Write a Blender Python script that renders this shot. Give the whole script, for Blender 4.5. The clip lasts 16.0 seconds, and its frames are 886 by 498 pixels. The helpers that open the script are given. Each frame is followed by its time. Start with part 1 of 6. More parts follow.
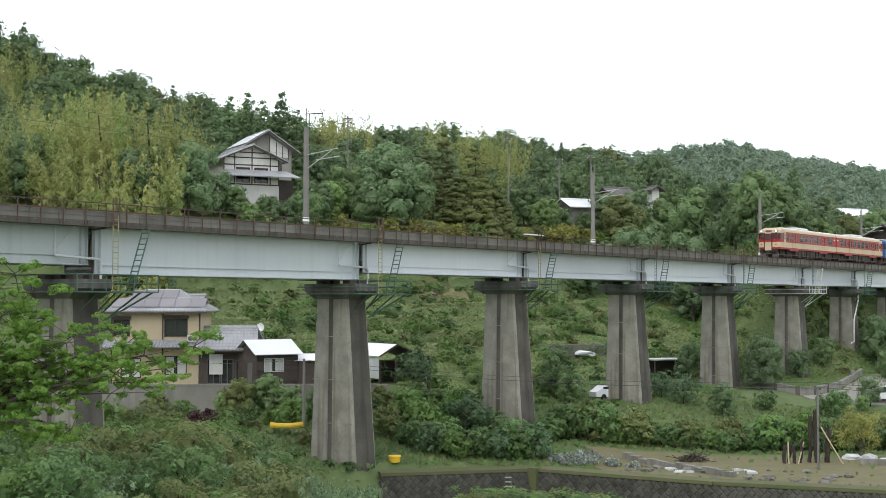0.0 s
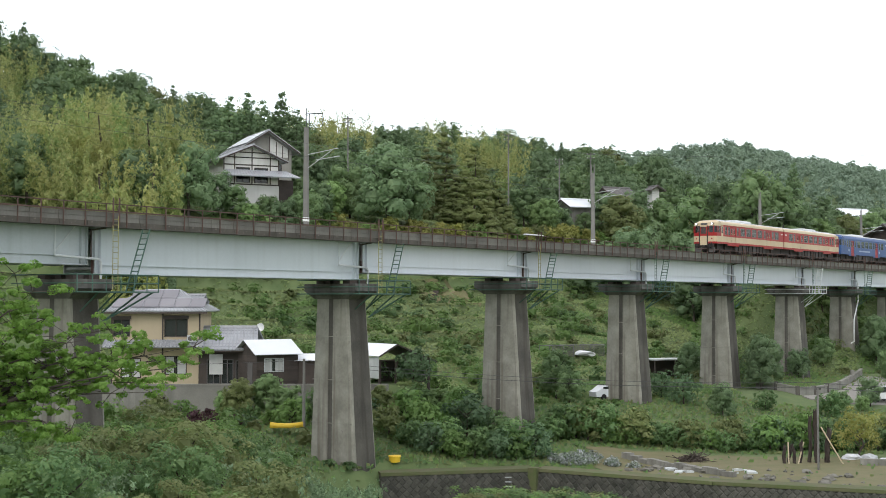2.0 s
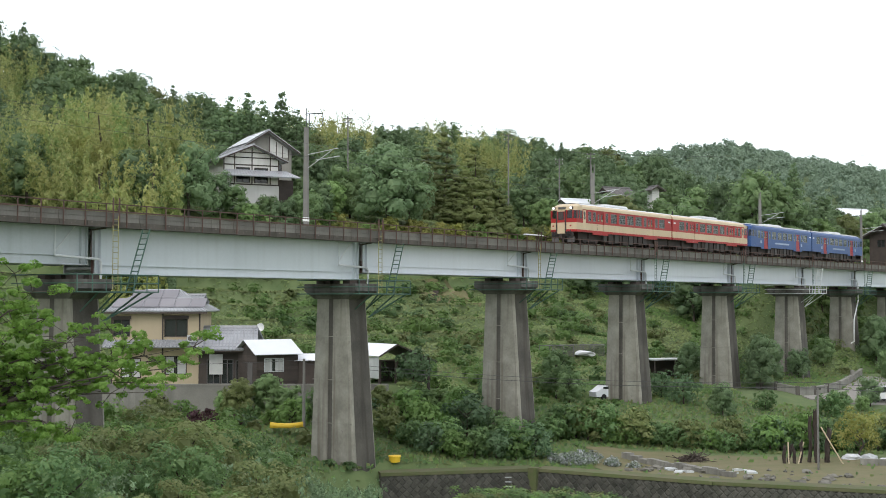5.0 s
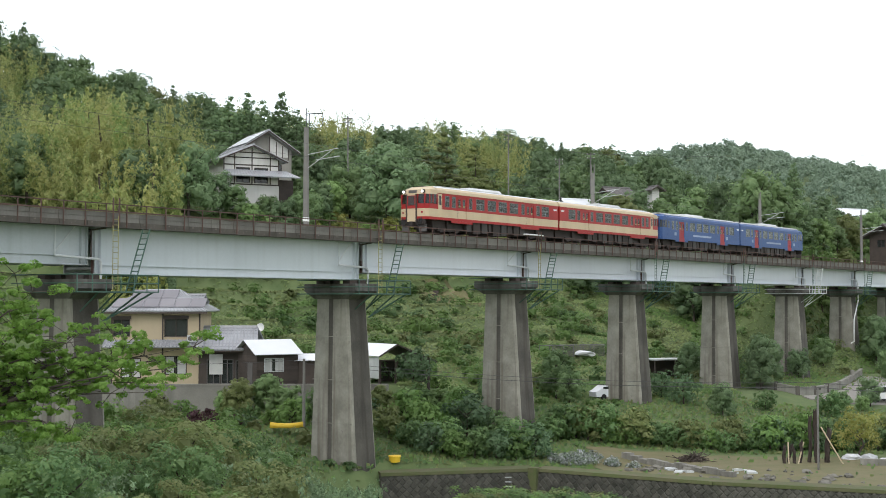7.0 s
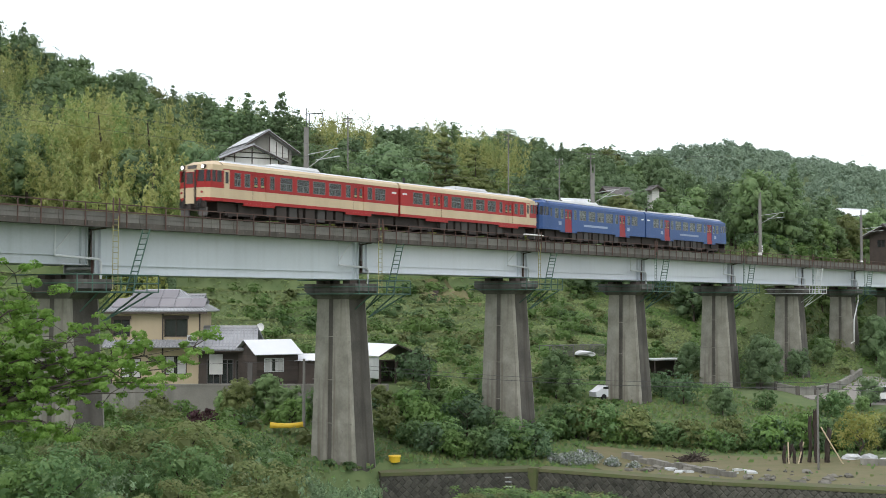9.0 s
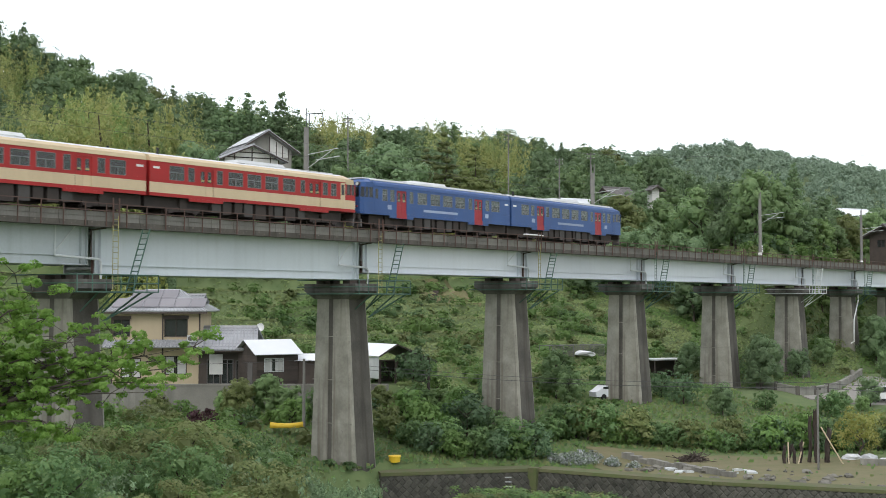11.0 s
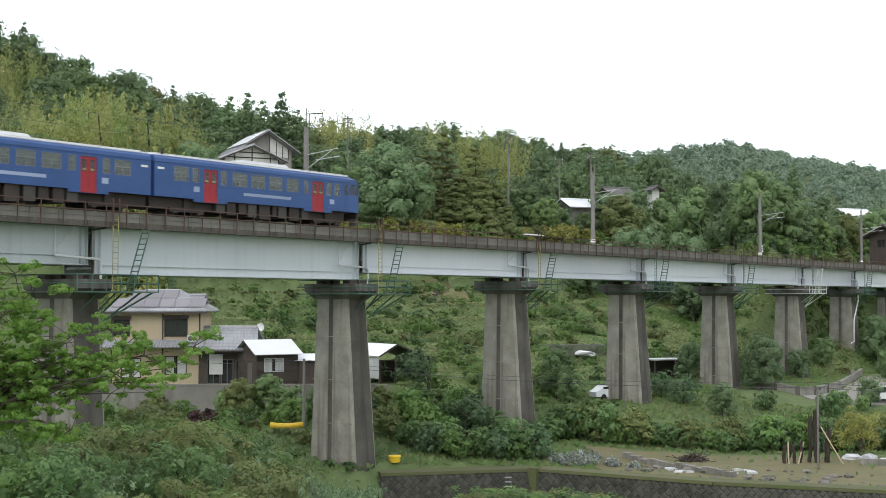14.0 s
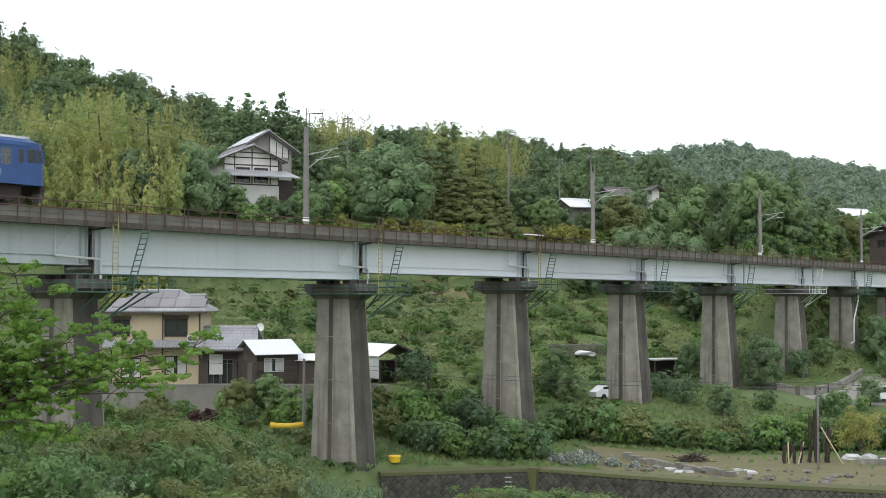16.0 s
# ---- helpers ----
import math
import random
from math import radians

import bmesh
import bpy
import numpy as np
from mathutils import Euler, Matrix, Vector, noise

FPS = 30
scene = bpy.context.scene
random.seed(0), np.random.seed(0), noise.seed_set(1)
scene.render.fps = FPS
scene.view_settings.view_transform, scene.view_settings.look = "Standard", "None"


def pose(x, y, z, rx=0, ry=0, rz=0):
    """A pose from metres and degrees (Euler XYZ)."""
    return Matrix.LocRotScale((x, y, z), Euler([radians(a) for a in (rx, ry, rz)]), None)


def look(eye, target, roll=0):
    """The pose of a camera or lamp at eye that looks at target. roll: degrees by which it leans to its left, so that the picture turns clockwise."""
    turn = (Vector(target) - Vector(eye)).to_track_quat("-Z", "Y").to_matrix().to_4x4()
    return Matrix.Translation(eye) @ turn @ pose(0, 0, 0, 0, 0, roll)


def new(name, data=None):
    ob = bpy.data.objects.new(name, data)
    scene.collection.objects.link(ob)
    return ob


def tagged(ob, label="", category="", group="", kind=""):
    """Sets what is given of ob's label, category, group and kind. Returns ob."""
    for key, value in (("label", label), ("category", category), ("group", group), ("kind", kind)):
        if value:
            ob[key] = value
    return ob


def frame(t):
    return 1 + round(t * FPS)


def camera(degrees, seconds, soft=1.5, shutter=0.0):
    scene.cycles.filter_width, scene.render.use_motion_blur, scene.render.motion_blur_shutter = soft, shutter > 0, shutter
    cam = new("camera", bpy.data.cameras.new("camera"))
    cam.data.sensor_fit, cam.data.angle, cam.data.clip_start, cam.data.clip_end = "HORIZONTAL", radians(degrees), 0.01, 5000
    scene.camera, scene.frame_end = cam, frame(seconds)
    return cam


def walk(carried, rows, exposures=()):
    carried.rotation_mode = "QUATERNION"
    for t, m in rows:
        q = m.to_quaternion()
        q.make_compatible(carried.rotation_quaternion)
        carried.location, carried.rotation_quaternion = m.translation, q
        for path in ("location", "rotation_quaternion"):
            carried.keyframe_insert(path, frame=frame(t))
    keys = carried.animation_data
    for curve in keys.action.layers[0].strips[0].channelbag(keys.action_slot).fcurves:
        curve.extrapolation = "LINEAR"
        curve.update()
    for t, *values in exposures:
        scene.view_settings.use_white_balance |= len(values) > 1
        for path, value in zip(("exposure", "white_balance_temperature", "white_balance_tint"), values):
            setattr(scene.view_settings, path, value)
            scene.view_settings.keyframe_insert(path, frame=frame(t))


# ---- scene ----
# The camera stands still on the far bank, a little below the deck.
EYE_Z = 13.0
cam = camera(37, 16.0, soft=0.9, shutter=0.3)
HOLD = pose(0, 0, EYE_Z, 90 + 2.27, 0, 0)
walk(cam, [(0.0, HOLD), (16.0, HOLD)])

# ---- light: bright overcast day ----
world = bpy.data.worlds.new("overcast")
scene.world = world
world.use_nodes = True
wn, wl = world.node_tree.nodes, world.node_tree.links
wn.clear()
sky = wn.new("ShaderNodeTexSky")
sky.sky_type, sky.sun_disc, sky.sun_elevation, sky.sun_rotation = "NISHITA", False, radians(58), radians(200)
sky_bg = wn.new("ShaderNodeBackground")
sky_bg.inputs[1].default_value = 0.08
wl.new(sky.outputs[0], sky_bg.inputs[0])
cloud_bg = wn.new("ShaderNodeBackground")
cloud_bg.inputs[0].default_value = (1.0, 1.0, 0.985, 1)
cloud_bg.inputs[1].default_value = 1.08
both = wn.new("ShaderNodeAddShader")
wout = wn.new("ShaderNodeOutputWorld")
wl.new(sky_bg.outputs[0], both.inputs[0])
wl.new(cloud_bg.outputs[0], both.inputs[1])
wl.new(both.outputs[0], wout.inputs[0])
sun = new("sun", bpy.data.lights.new("sun", "SUN"))
sun.data.energy, sun.data.angle, sun.data.color = 0.9, radians(30), (1.0, 0.96, 0.9)
sun.matrix_basis = look((-30, -40, 90), (0, 40, 0))
scene.view_settings.exposure = 0.0

# ---- materials ----


def material(name, a, b, scale=3.0, rough=0.8, metal=0.0, fine=40.0, bump=0.15, streak=0.0, streak_col=(0.06, 0.05, 0.04), spot=None, spot_at=0.62, rand=0.12):
    """Two tones mixed by coarse and fine noise, with optional run-down streaks and stains, and a fine bump."""
    mat = bpy.data.materials.new(name)
    mat.use_nodes = True
    n, l = mat.node_tree.nodes, mat.node_tree.links
    bsdf = n["Principled BSDF"]
    co = n.new("ShaderNodeTexCoord")
    big, small = n.new("ShaderNodeTexNoise"), n.new("ShaderNodeTexNoise")
    big.inputs["Scale"].default_value, big.inputs["Detail"].default_value = 1 / scale, 4
    small.inputs["Scale"].default_value, small.inputs["Detail"].default_value = fine, 3
    geo = n.new("ShaderNodeNewGeometry")
    for t in (big, small):
        l.new(geo.outputs["Position"] if t is big else co.outputs["Object"], t.inputs["Vector"])
    add = n.new("ShaderNodeMath")
    add.operation = "MULTIPLY_ADD"
    l.new(small.outputs[0], add.inputs[0])
    add.inputs[1].default_value = 0.35
    l.new(big.outputs[0], add.inputs[2])
    ramp = n.new("ShaderNodeMapRange")
    ramp.inputs[1].default_value, ramp.inputs[2].default_value = 0.45, 0.9
    l.new(add.outputs[0], ramp.inputs[0])
    mix = n.new("ShaderNodeMix")
    mix.data_type = "RGBA"
    mix.inputs[6].default_value, mix.inputs[7].default_value = (*a, 1), (*b, 1)
    l.new(ramp.outputs[0], mix.inputs[0])
    col = mix.outputs[2]
    if streak:
        mp = n.new("ShaderNodeMapping")
        mp.inputs["Scale"].default_value = (1.6, 1.6, 0.06)
        st = n.new("ShaderNodeTexNoise")
        st.inputs["Scale"].default_value, st.inputs["Detail"].default_value = 1.0, 5
        l.new(co.outputs["Object"], mp.inputs[0])
        l.new(mp.outputs[0], st.inputs["Vector"])
        sr = n.new("ShaderNodeMapRange")
        sr.inputs[1].default_value, sr.inputs[2].default_value, sr.inputs[4].default_value = 0.5, 0.72, streak
        l.new(st.outputs[0], sr.inputs[0])
        m2 = n.new("ShaderNodeMix")
        m2.data_type = "RGBA"
        m2.inputs[7].default_value = (*streak_col, 1)
        l.new(sr.outputs[0], m2.inputs[0])
        l.new(col, m2.inputs[6])
        col = m2.outputs[2]
    if spot:
        sn = n.new("ShaderNodeTexNoise")
        sn.inputs["Scale"].default_value, sn.inputs["Detail"].default_value = 2.2, 6
        l.new(co.outputs["Object"], sn.inputs["Vector"])
        sm = n.new("ShaderNodeMapRange")
        sm.inputs[1].default_value, sm.inputs[2].default_value = spot_at, spot_at + 0.1
        l.new(sn.outputs[0], sm.inputs[0])
        m3 = n.new("ShaderNodeMix")
        m3.data_type = "RGBA"
        m3.inputs[7].default_value = (*spot, 1)
        l.new(sm.outputs[0], m3.inputs[0])
        l.new(col, m3.inputs[6])
        col = m3.outputs[2]
    if rand:
        info = n.new("ShaderNodeObjectInfo")
        rr = n.new("ShaderNodeMapRange")
        rr.inputs[3].default_value, rr.inputs[4].default_value = 1 - rand, 1 + rand
        l.new(info.outputs["Random"], rr.inputs[0])
        hv = n.new("ShaderNodeHueSaturation")
        l.new(rr.outputs[0], hv.inputs["Value"])
        l.new(col, hv.inputs["Color"])
        col = hv.outputs[0]
    l.new(col, bsdf.inputs["Base Color"])
    bsdf.inputs["Roughness"].default_value, bsdf.inputs["Metallic"].default_value = rough, metal
    if bump:
        bp = n.new("ShaderNodeBump")
        bp.inputs["Strength"].default_value, bp.inputs["Distance"].default_value = bump, 0.02
        l.new(small.outputs[0], bp.inputs["Height"])
        l.new(bp.outputs[0], bsdf.inputs["Normal"])
    return mat


def leaf_material(name, a, b, c, through_light=0.3, patch=6.0):
    """Foliage: three tones, by leaf clump and by patch, partly see-through to light."""
    mat = bpy.data.materials.new(name)
    mat.use_nodes = True
    n, l = mat.node_tree.nodes, mat.node_tree.links
    bsdf, out = n["Principled BSDF"], n["Material Output"]
    geo, info = n.new("ShaderNodeNewGeometry"), n.new("ShaderNodeObjectInfo")
    no = n.new("ShaderNodeTexNoise")
    no.inputs["Scale"].default_value, no.inputs["Detail"].default_value = 1 / patch, 3
    l.new(geo.outputs["Position"], no.inputs["Vector"])
    ra = n.new("ShaderNodeMapRange")
    ra.inputs[1].default_value, ra.inputs[2].default_value = 0.35, 0.65
    l.new(no.outputs[0], ra.inputs[0])
    m1, m2 = n.new("ShaderNodeMix"), n.new("ShaderNodeMix")
    m1.data_type = m2.data_type = "RGBA"
    m1.inputs[6].default_value, m1.inputs[7].default_value = (*a, 1), (*b, 1)
    l.new(ra.outputs[0], m1.inputs[0])
    pw = n.new("ShaderNodeMath")
    pw.operation = "POWER"
    pw.inputs[1].default_value = 2.2
    l.new(geo.outputs["Random Per Island"], pw.inputs[0])
    l.new(pw.outputs[0], m2.inputs[0])
    l.new(m1.outputs[2], m2.inputs[6])
    m2.inputs[7].default_value = (*c, 1)
    hv = n.new("ShaderNodeHueSaturation")
    rr = n.new("ShaderNodeMapRange")
    rr.inputs[3].default_value, rr.inputs[4].default_value = 0.75, 1.25
    l.new(info.outputs["Random"], rr.inputs[0])
    l.new(rr.outputs[0], hv.inputs["Value"])
    l.new(m2.outputs[2], hv.inputs["Color"])
    l.new(hv.outputs[0], bsdf.inputs["Base Color"])
    bsdf.inputs["Roughness"].default_value = 0.55
    bsdf.inputs["Specular IOR Level"].default_value = 0.3
    tr, sh = n.new("ShaderNodeBsdfTranslucent"), n.new("ShaderNodeMixShader")
    l.new(hv.outputs[0], tr.inputs[0])
    sh.inputs[0].default_value = through_light
    l.new(bsdf.outputs[0], sh.inputs[1])
    l.new(tr.outputs[0], sh.inputs[2])
    l.new(sh.outputs[0], out.inputs[0])
    return mat


def glass_material(name, tint, clear):
    mat = bpy.data.materials.new(name)
    mat.use_nodes = True
    n, l = mat.node_tree.nodes, mat.node_tree.links
    bsdf, out = n["Principled BSDF"], n["Material Output"]
    bsdf.inputs["Base Color"].default_value, bsdf.inputs["Roughness"].default_value = (*tint, 1), 0.06
    tr, sh = n.new("ShaderNodeBsdfTransparent"), n.new("ShaderNodeMixShader")
    tr.inputs[0].default_value = (0.75, 0.8, 0.78, 1)
    sh.inputs[0].default_value = clear
    l.new(bsdf.outputs[0], sh.inputs[1])
    l.new(tr.outputs[0], sh.inputs[2])
    l.new(sh.outputs[0], out.inputs[0])
    return mat


M_GROUND = material("meadow_soil", (0.08, 0.122, 0.042), (0.12, 0.155, 0.06), 2.0, 0.95, fine=2.5, bump=0.6, spot=(0.11, 0.085, 0.05), spot_at=0.7)
M_DIRT = material("garden_soil", (0.19, 0.16, 0.085), (0.135, 0.14, 0.06), 1.6, 0.95, fine=3, bump=0.5)
M_CONC = material("pier_concrete", (0.33, 0.315, 0.265), (0.2, 0.19, 0.158), 1.2, 0.9, fine=5, bump=0.35, streak=0.9, streak_col=(0.115, 0.095, 0.07), spot=(0.18, 0.16, 0.135), spot_at=0.66)
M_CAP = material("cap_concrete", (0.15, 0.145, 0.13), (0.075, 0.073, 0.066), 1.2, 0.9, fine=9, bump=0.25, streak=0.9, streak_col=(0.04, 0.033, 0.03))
M_FACING = material("dark_concrete", (0.13, 0.12, 0.1), (0.06, 0.056, 0.048), 1.8, 0.92, fine=9, bump=0.25, streak=0.6, streak_col=(0.045, 0.036, 0.03))
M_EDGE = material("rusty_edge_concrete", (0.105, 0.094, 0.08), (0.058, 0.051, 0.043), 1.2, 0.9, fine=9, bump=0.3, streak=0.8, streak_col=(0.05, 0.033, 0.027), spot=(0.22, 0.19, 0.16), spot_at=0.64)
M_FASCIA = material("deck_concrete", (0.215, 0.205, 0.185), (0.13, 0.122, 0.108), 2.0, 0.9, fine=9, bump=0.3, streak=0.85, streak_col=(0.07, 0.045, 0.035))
M_GIRDER = material("girder_paint", (0.63, 0.66, 0.7), (0.56, 0.59, 0.63), 6.0, 0.45, fine=6, bump=0.03, streak=0.12, streak_col=(0.36, 0.37, 0.35))
# streakier girder paint; its darkness stands in for shade on the left spans
M_GIRDERSHADED = material("shaded_girder_paint", (0.44, 0.48, 0.49), (0.36, 0.4, 0.4), 5.0, 0.6, fine=6, bump=0.05, streak=0.3, streak_col=(0.25, 0.27, 0.25))
M_GIRDERHALFSHADED = material("half_shaded_girder_paint", (0.55, 0.59, 0.61), (0.48, 0.52, 0.54), 6.0, 0.5, fine=6, bump=0.04, streak=0.2, streak_col=(0.32, 0.34, 0.32))
M_RUST = material("rusted_steel", (0.12, 0.066, 0.052), (0.085, 0.055, 0.046), 0.6, 0.85, fine=30, bump=0.3)
M_RUSTDARK = material("rust_stain", (0.07, 0.05, 0.04), (0.035, 0.03, 0.028), 0.6, 0.9, fine=30)
M_GREEN = material("green_steel", (0.065, 0.14, 0.105), (0.042, 0.088, 0.07), 0.8, 0.6, fine=25, spot=(0.12, 0.08, 0.05), spot_at=0.66)
M_YELLOW = material("yellow_steel", (0.36, 0.33, 0.13), (0.26, 0.25, 0.13), 0.8, 0.6, fine=25)
M_PALE = material("galvanised_steel", (0.58, 0.6, 0.59), (0.46, 0.48, 0.48), 0.8, 0.5, fine=25)
M_BALLAST = material("ballast", (0.2, 0.17, 0.14), (0.11, 0.085, 0.07), 1.0, 0.95, fine=7, bump=0.8)
M_RAIL = material("rail_steel", (0.2, 0.13, 0.1), (0.14, 0.09, 0.07), 0.5, 0.5, 0.6)
M_POLE = material("pole_concrete", (0.225, 0.218, 0.2), (0.165, 0.16, 0.148), 1.5, 0.85, fine=12, streak=0.5)
M_WIRE = material("wire", (0.05, 0.05, 0.05), (0.08, 0.08, 0.08), 1, 0.6, bump=0)
M_CREAM = material("cream_paint", (0.6, 0.48, 0.315), (0.53, 0.42, 0.275), 2.0, 0.38, fine=6, bump=0.02, streak=0.25, streak_col=(0.42, 0.3, 0.2), rand=0.03)
M_RED = material("red_paint", (0.38, 0.026, 0.026), (0.31, 0.024, 0.023), 2.0, 0.38, fine=6, bump=0.02, rand=0.03)
M_BLUE = material("blue_paint", (0.045, 0.1, 0.265), (0.038, 0.083, 0.22), 2.0, 0.38, fine=6, bump=0.02, streak=0.2, streak_col=(0.06, 0.08, 0.16), rand=0.03)
M_DOORRED = material("door_red", (0.34, 0.03, 0.04), (0.28, 0.03, 0.036), 2.0, 0.4, fine=6, bump=0.02, rand=0.03)
for paint in (M_RED, M_BLUE, M_CREAM, M_DOORRED):
    paint.node_tree.nodes["Principled BSDF"].inputs["Specular IOR Level"].default_value = 0.2
# roof grey, lifted to carry the sky's reflection along the car tops
M_ROOFGREY = material("roof_grey", (0.62, 0.63, 0.64), (0.48, 0.49, 0.49), 2.0, 0.3, fine=8, bump=0.05)
M_UNDER = material("underframe", (0.03, 0.024, 0.021), (0.05, 0.038, 0.032), 1.0, 0.8, fine=12, bump=0.3)
M_GREYBOX = material("grey_box", (0.13, 0.12, 0.115), (0.09, 0.085, 0.08), 1.0, 0.7, fine=12)
M_UBOX = material("under_box", (0.07, 0.065, 0.06), (0.045, 0.04, 0.036), 1.0, 0.75, fine=12)
M_SEAT = material("seat_cloth", (0.12, 0.07, 0.06), (0.1, 0.06, 0.06), 1.0, 0.9)
M_INSIDE = material("car_lining", (0.5, 0.47, 0.42), (0.45, 0.42, 0.38), 1.0, 0.7)
M_FRAME = material("window_metal", (0.2, 0.2, 0.2), (0.16, 0.16, 0.16), 1.0, 0.4, 0.4, bump=0)
M_WHITE = material("white_sign", (0.8, 0.8, 0.78), (0.72, 0.72, 0.7), 1.0, 0.5, bump=0)
M_PALEBLUE = material("pale_lettering", (0.3, 0.36, 0.5), (0.26, 0.32, 0.46), 1.0, 0.5, bump=0)
M_RUBBER = material("dark_rubber", (0.02, 0.02, 0.02), (0.03, 0.03, 0.03), 1.0, 0.8)
M_GLASS = glass_material("car_glass", (0.1, 0.105, 0.105), 0.55)
M_PALEGLASS = glass_material("pale_car_glass", (0.2, 0.22, 0.23), 0.6)
M_CABGLASS = glass_material("cab_glass", (0.02, 0.022, 0.022), 0.25)
M_HOUSEGLASS = glass_material("house_glass", (0.04, 0.045, 0.045), 0.1)
M_TILE = material("grey_roof_tile", (0.35, 0.36, 0.38), (0.25, 0.255, 0.27), 1.5, 0.33, fine=6, bump=0.1, rand=0.25)
M_METALROOF = material("pale_metal_roof", (0.75, 0.77, 0.8), (0.65, 0.67, 0.7), 3.0, 0.3, 0.1, bump=0.02)
M_SOLAR = material("solar_panel", (0.2, 0.19, 0.2), (0.16, 0.15, 0.165), 3.0, 0.22, 0.1, bump=0)
M_BEIGE = material("beige_render", (0.52, 0.43, 0.29), (0.46, 0.38, 0.26), 2.0, 0.9, streak=0.2, streak_col=(0.35, 0.28, 0.18))
M_PLASTER = material("white_plaster", (0.72, 0.71, 0.67), (0.62, 0.61, 0.57), 2.0, 0.9, streak=0.2, streak_col=(0.4, 0.38, 0.34))
M_TIMBER = material("dark_timber", (0.075, 0.058, 0.048), (0.05, 0.04, 0.035), 0.8, 0.85, fine=14, bump=0.3, streak=0.4, rand=0.25)
M_BLOCK = material("wall_concrete", (0.275, 0.265, 0.235), (0.19, 0.182, 0.16), 2.0, 0.92, fine=9, bump=0.3, streak=0.5, streak_col=(0.1, 0.1, 0.08))
M_STONE = material("wall_stone", (0.085, 0.08, 0.068), (0.05, 0.05, 0.04), 0.7, 0.92, fine=8, bump=0.5, rand=0.35)
M_MOSS = material("mossy_coping", (0.075, 0.1, 0.03), (0.115, 0.105, 0.06), 1.2, 0.95, fine=5, bump=0.5)
M_ROAD = material("road_concrete", (0.32, 0.3, 0.27), (0.26, 0.245, 0.22), 3.0, 0.9, fine=6, bump=0.2)
M_BARK = material("bark", (0.09, 0.07, 0.055), (0.055, 0.045, 0.038), 0.5, 0.95, fine=12, bump=0.6)
M_CHAR = material("burnt_wood", (0.055, 0.04, 0.032), (0.035, 0.028, 0.024), 0.5, 0.95, fine=12, bump=0.6)
M_PLASTIC = material("yellow_plastic", (0.75, 0.5, 0.03), (0.68, 0.45, 0.03), 1.5, 0.5, bump=0.02)
M_TARP = material("white_sheet", (0.75, 0.76, 0.78), (0.62, 0.63, 0.66), 0.8, 0.6, fine=5, bump=0.4)
M_CARWHITE = material("car_white", (0.75, 0.76, 0.77), (0.72, 0.73, 0.74), 2.0, 0.25, bump=0)
M_CURTAIN = material("pale_curtain", (0.55, 0.55, 0.53), (0.45, 0.45, 0.43), 0.6, 0.9)
M_ROCK = material("garden_rock", (0.2, 0.19, 0.16), (0.125, 0.12, 0.1), 0.6, 0.95, fine=6, bump=0.6, rand=0.3)
L_DARK = leaf_material("leaf_dark", (0.098, 0.172, 0.088), (0.13, 0.21, 0.103), (0.165, 0.25, 0.125), 0.4)
L_MID = leaf_material("leaf_mid", (0.1, 0.185, 0.07), (0.135, 0.225, 0.083), (0.18, 0.27, 0.105), 0.4)
L_BRIGHT = leaf_material("leaf_bright", (0.125, 0.235, 0.065), (0.165, 0.27, 0.075), (0.21, 0.32, 0.1), 0.4)
L_BAMBOO = leaf_material("leaf_bamboo", (0.25, 0.37, 0.13), (0.45, 0.46, 0.17), (0.54, 0.54, 0.22), 0.5, 9.0)
L_OLIVE = leaf_material("leaf_olive", (0.15, 0.195, 0.068), (0.19, 0.225, 0.082), (0.245, 0.27, 0.112), 0.4)
# L_FAR and the L_HILL leaves are paled and cooled to paint distance haze
L_FAR = leaf_material("leaf_far_hazed", (0.21, 0.29, 0.21), (0.24, 0.32, 0.225), (0.27, 0.35, 0.25), 0.4, 25)
L_HILL = leaf_material("leaf_hazed_dark", (0.155, 0.24, 0.122), (0.188, 0.275, 0.135), (0.218, 0.305, 0.153), 0.4)
L_HILLMID = leaf_material("leaf_hazed_mid", (0.17, 0.265, 0.12), (0.205, 0.3, 0.13), (0.24, 0.335, 0.148), 0.4)
L_HILLBRIGHT = leaf_material("leaf_hazed_bright", (0.195, 0.315, 0.12), (0.24, 0.35, 0.135), (0.28, 0.39, 0.155), 0.4)
L_GOLD = leaf_material("leaf_gold", (0.22, 0.25, 0.06), (0.29, 0.29, 0.08), (0.37, 0.36, 0.12), 0.4)
L_GREY = leaf_material("leaf_reed", (0.16, 0.255, 0.135), (0.2, 0.29, 0.155), (0.26, 0.34, 0.195), 0.4)
L_FLOWER = leaf_material("leaf_flower", (0.1, 0.15, 0.07), (0.13, 0.17, 0.1), (0.6, 0.6, 0.66), 0.2, 1.0)
L_MEADOW = leaf_material("leaf_meadow", (0.215, 0.305, 0.105), (0.27, 0.335, 0.125), (0.32, 0.39, 0.16), 0.4, 5.0)
L_MAPLE = leaf_material("leaf_maple", (0.14, 0.275, 0.05), (0.185, 0.32, 0.06), (0.27, 0.41, 0.1), 0.5, 1.2)
L_PURPLE = leaf_material("leaf_purple", (0.05, 0.02, 0.03), (0.07, 0.03, 0.04), (0.1, 0.05, 0.05), 0.2)

# ---- mesh helpers ----


def box(bm, x0, x1, y0, y1, z0, z1, m=None):
    co = [(x, y, z) for z in (z0, z1) for y in (y0, y1) for x in (x0, x1)]
    v = [bm.verts.new(m @ Vector(c) if m else c) for c in co]
    for f in ((0, 2, 3, 1), (4, 5, 7, 6), (0, 1, 5, 4), (2, 6, 7, 3), (0, 4, 6, 2), (1, 3, 7, 5)):
        bm.faces.new([v[i] for i in f])


